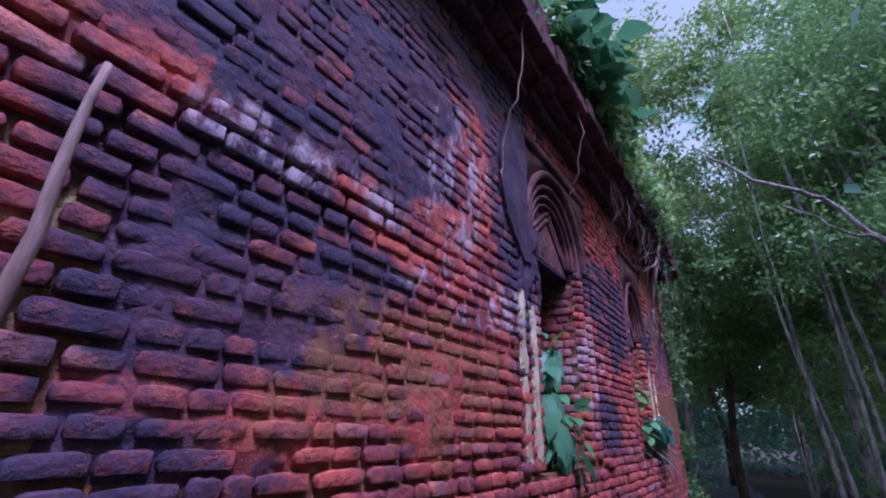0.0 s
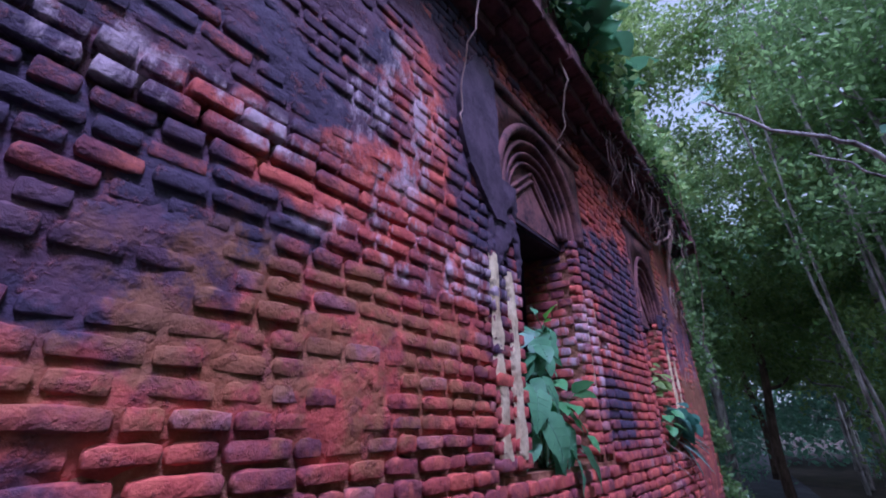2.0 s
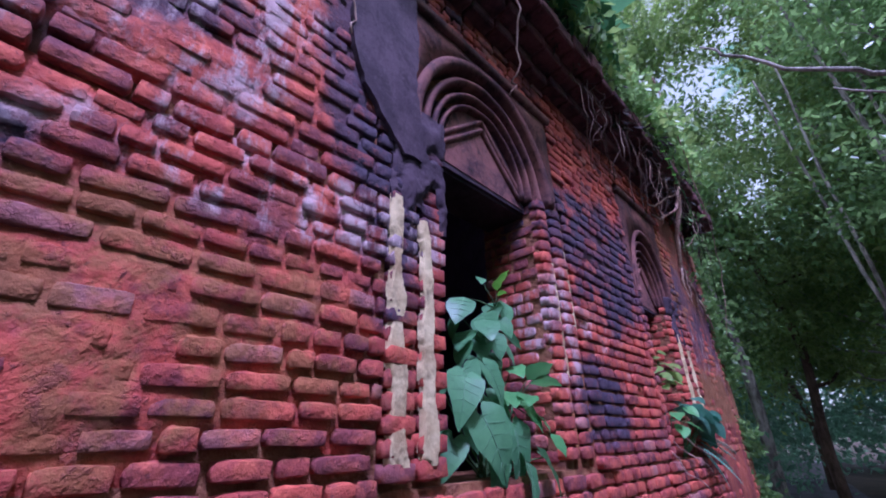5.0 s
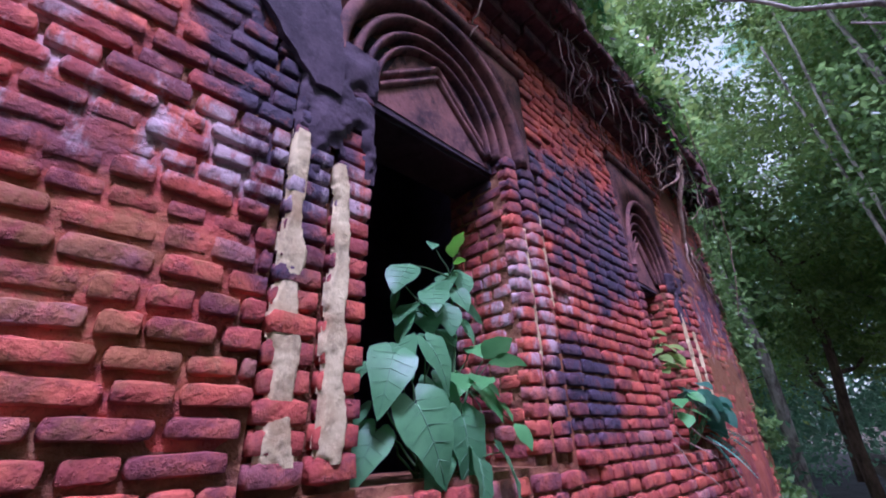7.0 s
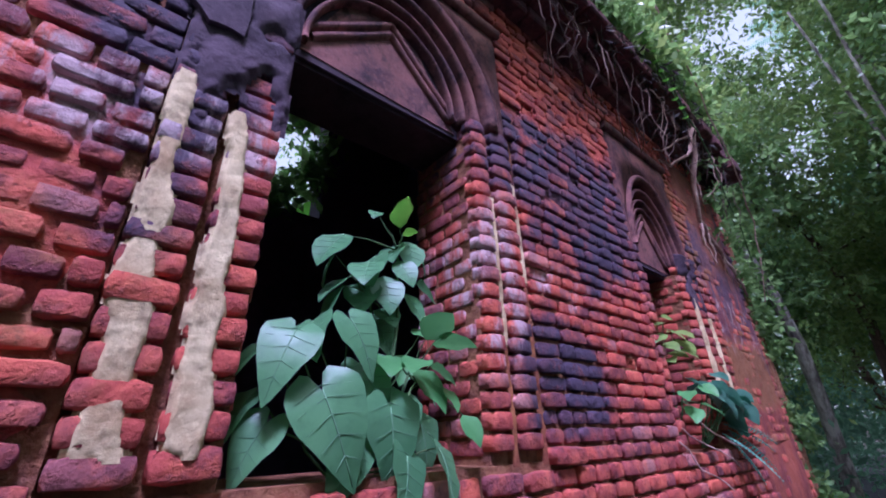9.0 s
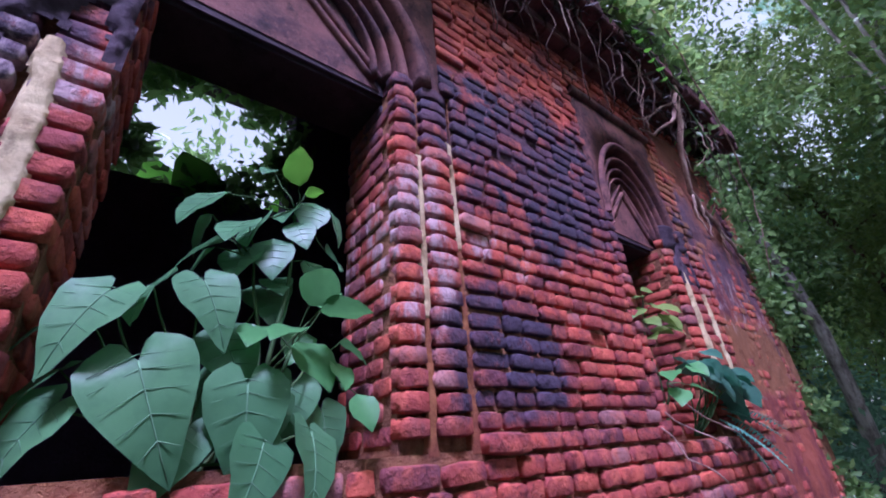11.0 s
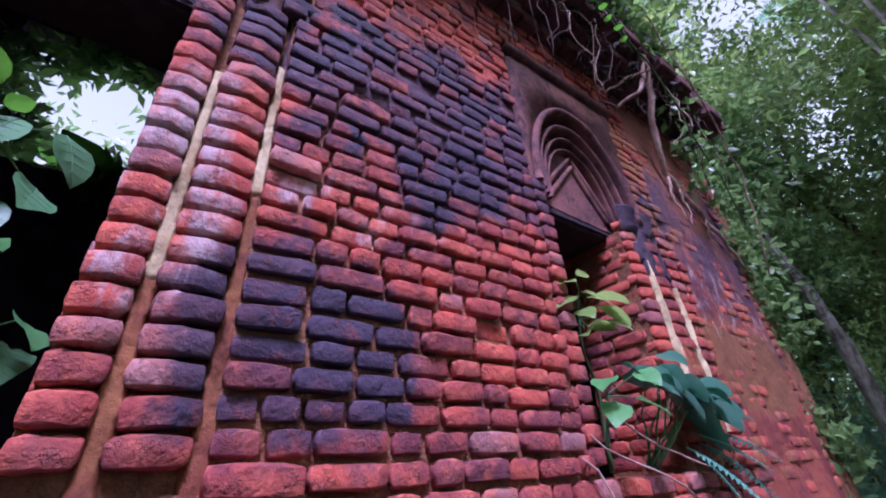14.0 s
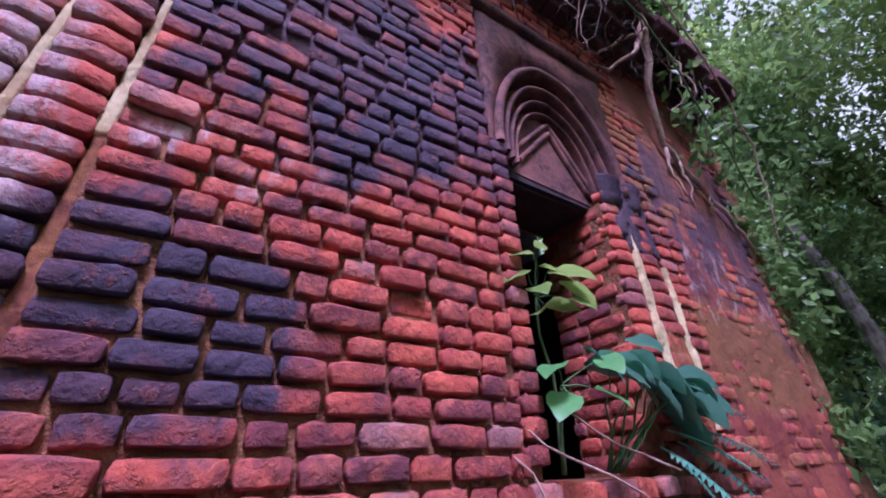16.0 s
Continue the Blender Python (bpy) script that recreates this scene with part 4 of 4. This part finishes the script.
# ---- trees along the lane ----
def tree(x, y, height, lean, spread, leaves, seed, leaf_mat, bark, label, radius=0.11, low=0.35, size=0.16, limbs=9):
    """A tree: a tapered wandering trunk, limbs that fork from it, and a crown of loose clumps at the limb ends."""
    rng, nrg = random.Random(seed), np.random.default_rng(seed)
    thing = tagged(new("tree"), label, "tree", "trees along the lane")
    thing.location = (x, y, 0)
    tip = Vector((lean[0], lean[1], height))
    spine = bend((0, 0, -0.1), tip, 14, 0.02 * height, rng)
    part("trunk", tubes("trunk", [(spine, [radius * (1 - 0.8 * i / 14) for i in range(15)])], bark, 9), thing)
    heads = []
    for i in range(limbs):
        t = low + (1 - low) * (i + rng.random() * 0.6) / limbs
        a = spine[min(13, int(t * 14))]
        ang = rng.uniform(0, 6.28)
        reach = spread * rng.uniform(0.55, 1.0) * (1.15 - 0.6 * t)
        b = a + Vector((math.cos(ang) * reach, math.sin(ang) * reach, rng.uniform(0.15, 0.75) * reach))
        limb = bend(a, b, 7, 0.06 * reach, rng)
        r = radius * (1 - 0.75 * t) * 0.55
        runs = [(limb, [r * (1 - 0.1 * k) for k in range(8)])]
        heads += [(limb[3] + limb[7]) / 2, limb[5], limb[7]]
        for _ in range(2):
            c = limb[5] + Vector((rng.uniform(-1, 1), rng.uniform(-1, 1), rng.uniform(-0.2, 0.8))) * reach * 0.45
            runs.append((bend(limb[4], c, 4, 0.03 * reach, rng), [r * 0.5 * (1 - 0.18 * k) for k in range(5)]))
            heads.append(c)
        part("limb", tubes("limb", runs, bark, 6), thing)
    heads += [spine[14], spine[13]]
    h = np.array([tuple(v) for v in heads])
    twig = h[nrg.integers(0, len(h), leaves // 24)] + nrg.normal(size=(leaves // 24, 3)) * spread * np.array([0.25, 0.25, 0.17])
    pts = (twig[:, None] + nrg.normal(size=(len(twig), 24, 3)) * spread * np.array([0.065, 0.065, 0.05])).reshape(-1, 3)
    part("crown", foliage("crown", pts, size, leaf_mat, nrg), thing)
    return thing


AIRY, DENSE = "tall slender tree with an airy green crown", "dense dark green tree at the lane side"
# a leaning pale tree whose bare limbs cross the lane side
tree(4.3, 9.2, 8.6, (-2.3, -0.5), 2.3, 9000, 31, LEAF, BARK, "leaning pale-barked tree with long bare limbs", 0.10, 0.45, 0.11, 9)
tree(3.2, 11.5, 10.5, (0.6, -0.8), 2.4, 13000, 32, LEAF, BARK, AIRY, 0.10, 0.4, 0.12)
tree(5.5, 12.0, 12.0, (-0.4, -1.0), 3.0, 15000, 33, LEAF_PALE, BARK, AIRY, 0.12, 0.4, 0.13)
tree(1.9, 15.5, 11.0, (0.3, -0.4), 2.3, 13000, 34, LEAF, BARK, AIRY, 0.10, 0.35, 0.13)
tree(4.2, 16.0, 14.0, (-0.6, -0.6), 3.0, 16000, 35, LEAF, BARK, AIRY, 0.12, 0.35, 0.15)
tree(7.5, 15.0, 15.0, (-0.8, -1.2), 3.4, 16000, 36, LEAF_PALE, BARK, AIRY, 0.14, 0.35, 0.15)
tree(0.9, 19.5, 9.5, (0.2, -0.3), 2.2, 12000, 37, LEAF_DARK, BARK, AIRY, 0.10, 0.25, 0.15)
tree(2.9, 20.5, 14.5, (0.3, -0.5), 3.0, 15000, 38, LEAF, BARK, AIRY, 0.12, 0.3, 0.17)
tree(6.2, 21.0, 17.0, (-0.5, -0.5), 3.6, 16000, 39, LEAF, BARK, AIRY, 0.14, 0.3, 0.18)
tree(-2.6, 15.5, 7.2, (0.3, -0.4), 2.2, 13000, 40, LEAF, BARK_DARK, DENSE, 0.11, 0.25, 0.13)
tree(-1.4, 20.5, 9.0, (0.2, -0.2), 2.6, 14000, 41, LEAF_PALE, BARK_DARK, DENSE, 0.12, 0.25, 0.15)
tree(-4.6, 19.0, 10.0, (0.3, -0.4), 3.0, 14000, 42, LEAF, BARK_DARK, DENSE, 0.13, 0.25, 0.16)
tree(-3.4, 24.0, 11.0, (0.2, -0.2), 3.0, 13000, 43, LEAF_DARK, BARK_DARK, DENSE, 0.13, 0.2, 0.18)
tree(1.0, 27.5, 12.5, (0.2, -0.2), 3.4, 14000, 44, LEAF_DARK, BARK, DENSE, 0.14, 0.2, 0.2)
tree(4.8, 27.0, 17.0, (0.2, -0.2), 4.0, 15000, 45, LEAF, BARK, AIRY, 0.15, 0.25, 0.2)
tree(9.5, 22.0, 18.0, (-0.6, -0.6), 4.0, 15000, 46, LEAF, BARK, AIRY, 0.15, 0.25, 0.19)
tree(-2.3, 11.6, 8.0, (0.4, -0.8), 2.3, 17000, 51, LEAF, BARK_DARK, DENSE, 0.12, 0.25, 0.11)
tree(-0.7, 14.2, 9.6, (-0.2, -0.6), 2.4, 16000, 52, LEAF_PALE, BARK_DARK, DENSE, 0.12, 0.3, 0.12)
tree(2.6, 9.6, 8.8, (-0.9, -0.6), 2.1, 16000, 53, LEAF, BARK, AIRY, 0.09, 0.5, 0.10)
tree(2.3, 13.2, 10.5, (-0.3, -0.6), 2.3, 15000, 54, LEAF_PALE, BARK, AIRY, 0.10, 0.35, 0.12)
tree(-3.6, 13.6, 9.5, (0.5, -0.4), 2.6, 15000, 55, LEAF, BARK_DARK, DENSE, 0.13, 0.25, 0.13)
tree(5.6, 8.6, 11.0, (-0.6, -0.6), 2.6, 15000, 56, LEAF_PALE, BARK, AIRY, 0.12, 0.45, 0.11)
tree(1.5, 11.4, 12.6, (-0.5, 0.2), 2.1, 18000, 57, LEAF_PALE, BARK, AIRY, 0.10, 0.45, 0.15, 10)
tree(3.4, 10.2, 11.5, (-0.4, 0.2), 2.4, 16000, 58, LEAF, BARK, AIRY, 0.11, 0.4, 0.15, 10)
tree(1.0, 14.5, 7.0, (0.2, -0.3), 2.0, 14000, 59, LEAF_PALE, BARK, AIRY, 0.08, 0.3, 0.14, 9)
tree(-1.5, 12.4, 13.5, (0.1, -0.8), 2.6, 20000, 60, LEAF_PALE, BARK, AIRY, 0.12, 0.4, 0.16, 11)
tree(-3.4, 11.0, 12.5, (0.3, -0.6), 2.6, 18000, 63, LEAF, BARK_DARK, DENSE, 0.13, 0.3, 0.16, 11)
# slim bare stems standing in the wood
for i in range(24):
    x, y = (RNG.uniform(0.6, 6.5), RNG.uniform(12, 23)) if i < 14 else (0.85 + 0.24 * (i - 14), RNG.uniform(8.9, 9.7))
    hgt = RNG.uniform(6, 11)
    tagged(new("slim_trunk", tubes("slim_trunk", [(bend((x, y, -0.1), (x + RNG.uniform(-0.9, 0.4), y + RNG.uniform(-0.4, 0.4), hgt), 10, 0.06, RNG), [(0.055 if i < 14 else 0.036) * (1 - 0.055 * k) for k in range(11)])], BARK, 8)), "slim pale bare trunk in the wood", "tree", "slim trunks")


def arching_limb(points, r0, r1, label):
    pts = []
    for a, b in zip(points[:-1], points[1:]):
        pts += bend(a, b, 5, 0.05, RNG)[:-1]
    pts.append(Vector(points[-1]))
    n = len(pts)
    return tagged(new("leaning_branch", tubes("leaning_branch", [(pts, [r0 + (r1 - r0) * i / (n - 1) for i in range(n)])], BARK, 8)), label, "branch", "leaning branches")


arching_limb([(3.2, 6.7, -0.1), (2.9, 6.6, 0.9), (2.45, 6.4, 2.3), (1.76, 6.2, 3.7), (1.2, 5.95, 4.4), (0.6, 5.6, 4.65), (0.1, 5.4, 5.2)], 0.05, 0.011, "long pale branch leaning over the lane")
arching_limb([(1.72, 6.2, 3.75), (1.3, 5.8, 3.85), (0.8, 5.5, 4.2)], 0.02, 0.007, "forked pale branch leaning over the lane")
arching_limb([(3.4, 6.9, -0.1), (2.95, 6.7, 2.5), (2.5, 6.6, 4.4), (2.4, 6.5, 6.2)], 0.045, 0.014, "pale stem beside the leaning branch")

# undergrowth, far wood
under = tagged(new("undergrowth", foliage("undergrowth", np.concatenate([clumps(NP, 320, (1.5, 8.0, 0.0), (7.5, 24.0, 2.2), 70, 0.3), clumps(NP, 160, (-5.5, 9.6, 0.0), (-1.6, 23.5, 2.6), 70, 0.3)]), 0.17, LEAF_DARK, NP, 0.4)), "dark shaded undergrowth along the lane", "bushes", kind="stuff")
mid = tagged(new("far_wood", foliage("far_wood", np.concatenate([clumps(NP, 900, (-16, 28, 0), (16, 40, 13), 80, 0.9), clumps(NP, 420, (5, 26, 4), (18, 38, 21), 80, 0.9)]), 0.34, LEAF_DARK, NP, 0.5)), "dark wood closing the end of the lane", "woods", kind="stuff")
lane_side = tagged(new("lane_side_leaves", foliage("lane_side_leaves", np.concatenate([clumps(NP, 190, (0.9, 9.9, 1.0), (4.6, 14.0, 6.5), 60, 0.28), clumps(NP, 90, (-3.4, 9.4, 0.6), (-1.9, 13.0, 4.5), 60, 0.26)]), 0.14, LEAF_PALE, NP, 0.45)), "bright green young growth beside the lane", "bushes", kind="stuff")
canopy = tagged(new("high_canopy", foliage("high_canopy", clumps(NP, 170, (3.0, 8.5, 8.0), (9.5, 17.0, 13.5), 60, 0.4), 0.12, LEAF, NP, 0.4)), "high airy leaves over the lane side", "leaves", kind="stuff")
# out-of-view leaf mass, added to keep sky light off the wall
shade_wood = tagged(new("shade_wood", foliage("shade_wood", clumps(NP, 900, (3.6, -9, 0.3), (10.0, 6.0, 9.0), 40, 0.6), 0.36, LEAF_DARK, NP, 0.5)), "unseen wood added across the lane to block sky light", "woods", kind="stuff")

# palm heads against the sky
def palm(x, y, h, seed):
    rng = random.Random(seed)
    thing = tagged(new("palm"), "tall thin palm with a feathery head", "palm tree")
    thing.location = (x, y, 0)
    spine = bend((0, 0, -0.1), (rng.uniform(-0.4, 0.4), 0, h), 10, 0.1, rng)
    part("trunk", tubes("trunk", [(spine, [0.1 * (1 - 0.04 * i) for i in range(11)])], BARK, 8), thing)
    me = frond_mesh(2.2, 26, 0.45, LEAF_DARK, 0.55)
    for i in range(11):
        part("frond", me, thing, "", leaf_pose(spine[-1], rng.uniform(0.8, 1.1), i * 33 + rng.uniform(-10, 10), rng.uniform(0, 55)))


palm(1.0, 24.0, 18.5, 61)
palm(1.3, 19.0, 15.8, 62)

def gap_fringe(rng, y, z, ry, rz, count):
    """Leaf places round the ragged rim of the gap in the back wall."""
    a = rng.uniform(0, 2 * np.pi, count)
    r = rng.uniform(0.82, 1.12, count)
    c = np.stack([rng.uniform(-3.65, -3.25, count), y + ry * r * np.cos(a), z + rz * r * np.sin(a)], 1)
    return (c[:, None] + rng.normal(size=(count, 26, 3)) * 0.08).reshape(-1, 3)


# behind the ruin: a banana plant and thicket seen through the openings
banana = tagged(new("banana_plant"), "banana plant with broad split leaves behind the ruin", "plant")
banana.location = (-4.6, 3.6, 0)
part("stem", tubes("stem", [(bend((0, 0, 0), (0, 0, 3.4), 8, 0.03, RNG), [0.14 - 0.008 * i for i in range(9)])], STEM, 10), banana)
leaf_banana = blade_mesh("leaf", [(0.0, 0.02), (0.08, 0.1), (0.25, 0.16), (0.5, 0.17), (0.75, 0.14), (0.93, 0.07), (1.0, 0.01)], LEAF_YOUNG, 0.1, 0.35, 0.015)
for i in range(9):
    part("leaf", leaf_banana, banana, "", leaf_pose((0, 0, 3.3), RNG.uniform(1.5, 2.0), i * 42 + RNG.uniform(-12, 12), RNG.uniform(25, 65)))
thicket = tagged(new("thicket", foliage("thicket", np.concatenate([clumps(NP, 330, (-9.0, -3.0, 2.2), (-4.3, 14.0, 4.7), 60, 0.35), clumps(NP, 130, (-10.0, 4.6, 4.5), (-5.0, 14.0, 8.5), 60, 0.4), clumps(NP, 70, (-10.0, -3.0, 4.5), (-5.0, 1.4, 8.5), 60, 0.4), clumps(NP, 9, (-6.5, 1.8, 4.6), (-4.2, 4.4, 7.0), 40, 0.2), gap_fringe(NP, 3.05, 4.42, 0.78, 0.72, 70)]), 0.16, LEAF, NP, 0.45)), "leafy thicket growing behind and into the ruin", "bushes", kind="stuff")

# ---- bricks, last ----
def brick_shape(seed, nu=5, nv=4):
    """A worn brick face: unit length (y) and height (z), front at x=0, back at x=-1; edges rounded, face pitted."""
    rng = random.Random(seed)
    verts, faces = [], []
    for j in range(nv):
        for i in range(nu):
            u, v = i / (nu - 1) * 2 - 1, j / (nv - 1) * 2 - 1
            eu, ev = i in (0, nu - 1), j in (0, nv - 1)
            x = -0.07 * rng.random()
            y, z = u * 0.5, v * 0.5
            if eu and ev:
                x -= 0.26 + 0.34 * rng.random()
                y, z = y * rng.uniform(0.92, 0.98), z * rng.uniform(0.78, 0.95)
            elif eu or ev:
                x -= 0.11 + 0.16 * rng.random()
                y += rng.uniform(-0.01, 0.01)
                z += rng.uniform(-0.06, 0.06)
            else:
                y = math.copysign(rng.uniform(0.445, 0.475), u) if abs(u) > 0.2 and nu == 4 else (math.copysign(rng.uniform(0.44, 0.47), u) if abs(u) > 0.2 else rng.uniform(-0.1, 0.1))
                z = math.copysign(rng.uniform(0.35, 0.43), v)
            verts.append((x, y, z))
    for j in range(nv - 1):
        for i in range(nu - 1):
            a = j * nu + i
            faces.append((a, a + 1, a + nu + 1, a + nu))
    rim = [i for i in range(nu)] + [nu * (j + 1) - 1 for j in range(1, nv)] + [nu * nv - 2 - i for i in range(nu - 1)] + [nu * (nv - 2 - j) for j in range(nv - 2)]
    k = len(verts)
    verts += [(-1.0, verts[r][1] * 1.02, verts[r][2] * 1.02) for r in rim]
    n = len(rim)
    faces += [(rim[(i + 1) % n], rim[i], k + i, k + (i + 1) % n) for i in range(n)]
    return verts, faces


SHAPES = [brick_shape(100 + i) for i in range(14)]
SHARED = [soften(mesh_from("brick", v, f, BRICK)) for v, f in SHAPES]


def rounded(shape):
    """The same worn brick with its face bowed, as in a half-round column."""
    verts, faces = shape
    return [(x - 0.24 * (2 * y) ** 2 - 0.03 * (2 * z) ** 2 if x > -0.9 else x, y, z) for x, y, z in verts], faces


ROUND = [soften(mesh_from("brick", *rounded(shape), BRICK)) for shape in SHAPES]


class Heap:
    """Bricks joined into one mesh."""

    def __init__(self):
        self.v, self.f = [], []

    def add(self, m, shape):
        k = len(self.v)
        self.v += [m @ Vector(p) for p in shape[0]]
        self.f += [tuple(k + i for i in f) for f in shape[1]]

    def done(self, name, parent, label):
        ob = part(name, soften(mesh_from(name, self.v, self.f, BRICKS)), parent, label)
        ob["kind"] = "stuff"
        return ob


def bare(y0, y1, z0, z1):
    """Whether a stretch of a course is free of openings and surrounds."""
    if z1 > 1.53 and z0 < 3.12 and y1 > 2.415 and y0 < 3.96:
        return False
    if z1 > 3.1 and z0 < 3.97 and y1 > 2.49 and y0 < 3.90:
        return False
    if z1 > 1.5 and z0 < 2.84 and y1 > 5.19 and y0 < 6.33:
        return False
    return not (z1 > 2.82 and z0 < 3.95 and y1 > 5.2 and y0 < 6.2)


brng = random.Random(77)
heap, count = Heap(), 0
row, z = 0, 0.0
while z < SOFFIT - 0.02:
    hgt = COURSE * brng.uniform(0.93, 1.07)
    y = -3.0 - brng.random() * 0.2
    i = row % 2
    while y < END:
        long = brng.random() < 0.62 if row % 2 else brng.random() < 0.45
        ln = (0.172 if long else 0.1) * brng.uniform(0.78, 1.2)
        joint = brng.uniform(0.008, 0.02)
        y0, y1 = y, min(y + ln, END)
        # cut against the openings, and begin afresh behind them
        fresh = None
        if not bare(y0, y1, z, z + hgt):
            for cut in (2.41, 5.18, 5.195):
                if y0 < cut < y1 and bare(y0, cut, z, z + hgt):
                    y1 = cut
            for cut in (3.965, 3.905, 6.335, 6.205):
                if y0 <= cut < y + ln + joint and bare(cut, cut + 0.2, z, z + hgt):
                    fresh = cut
        if y1 - y0 > 0.03 and bare(y0, y1, z, z + hgt):
            proud = brng.uniform(-0.009, 0.009)
            if 2.5 < z < 2.68 and 0.0 < y < 1.25:
                proud += 0.018
            if 1.44 < z < 1.5 and (2.2 < y < 4.1 or 5.1 < y < 6.5):
                proud += 0.02
            if brng.random() < 0.05:
                proud -= 0.015
            gap = brng.uniform(0.013, 0.026) if y < 2.4 and z < 2.5 else brng.uniform(0.009, 0.018)
            m = Matrix.Translation((FACE + proud, (y0 + y1) / 2, z + hgt / 2)) @ Euler((radians(brng.gauss(0, 1.3)), radians(brng.gauss(0, 2.0)), radians(brng.gauss(0, 1.2)))).to_matrix().to_4x4() @ Matrix.Diagonal((0.06, y1 - y0, hgt - gap, 1))
            s = brng.randrange(14)
            if count < 300 and 1.45 < z < 2.3 and (1.5 < y < 2.4 or 3.9 < y < 5.2):
                part("brick", SHARED[s], wall, "", m)
                count += 1
            else:
                heap.add(m, SHAPES[s])
        y = y + ln + joint if fresh is None else fresh
    z += hgt
    row += 1
heap.done("brickwork", wall, "weathered red brickwork")


def reed(thing, y0, y1, z0, z1, x, seed, shapes):
    """A rounded pilaster strip of stacked bricks."""
    rng = random.Random(seed)
    z = z0
    while z < z1:
        h = COURSE * rng.uniform(0.92, 1.08)
        m = Matrix.Translation((x + rng.uniform(-0.006, 0.006), (y0 + y1) / 2 + rng.uniform(-0.004, 0.004), z + h / 2)) @ Euler((radians(rng.gauss(0, 1.2)), 0, radians(rng.gauss(0, 2)))).to_matrix().to_4x4() @ Matrix.Diagonal((0.085, y1 - y0, h - 0.009, 1))
        part("brick", shapes[rng.randrange(14)], thing, "", m)
        z += h


reed(win1, 2.42, 2.565, 1.53, 3.12, FACE + 0.006, 1, SHARED)
reed(win1, 2.59, 2.735, 1.53, 3.1, FACE - 0.004, 2, SHARED)
reed(win1, 3.645, 3.757, 1.55, 3.08, FACE + 0.004, 3, ROUND)
reed(win1, 3.787, 3.937, 1.55, 3.08, FACE + 0.012, 4, ROUND)
reed(win2, 5.96, 6.11, 1.52, 2.83, FACE - 0.004, 5, ROUND)
reed(win2, 6.135, 6.32, 1.52, 2.83, FACE + 0.008, 6, ROUND)
reed(win2, 5.195, 5.285, 1.52, 2.83, FACE + 0.0, 7, SHARED)
# toothed bricks on the reveals of the openings
reveal = Heap()
for yy, z0, z1, turn in ((W1["right"], 1.53, 3.08, -90), (W1["left"], 1.53, 3.08, 90), (W2["right"], 1.5, 2.78, -90), (W2["left"], 1.5, 2.78, 90)):
    z = z0
    k = 0
    while z < z1 - 0.03:
        h = COURSE * brng.uniform(0.94, 1.06)
        x = -1.015 - (0.06 if k % 2 else 0.0)
        while x > BACK + 0.06:
            ln = min(brng.choice((0.115, 0.2)), x - BACK)
            m = Matrix.Translation((x - ln / 2, yy + (-0.012 if turn < 0 else 0.012) + brng.uniform(-0.006, 0.006), z + h / 2)) @ Euler((0, 0, radians(turn))).to_matrix().to_4x4() @ Matrix.Diagonal((0.05, ln, h - 0.012, 1))
            reveal.add(m, SHAPES[brng.randrange(14)])
            x -= ln + 0.014
        z += h
        k += 1
reveal.done("reveal_brickwork", wall, "toothed brick reveals of the openings")
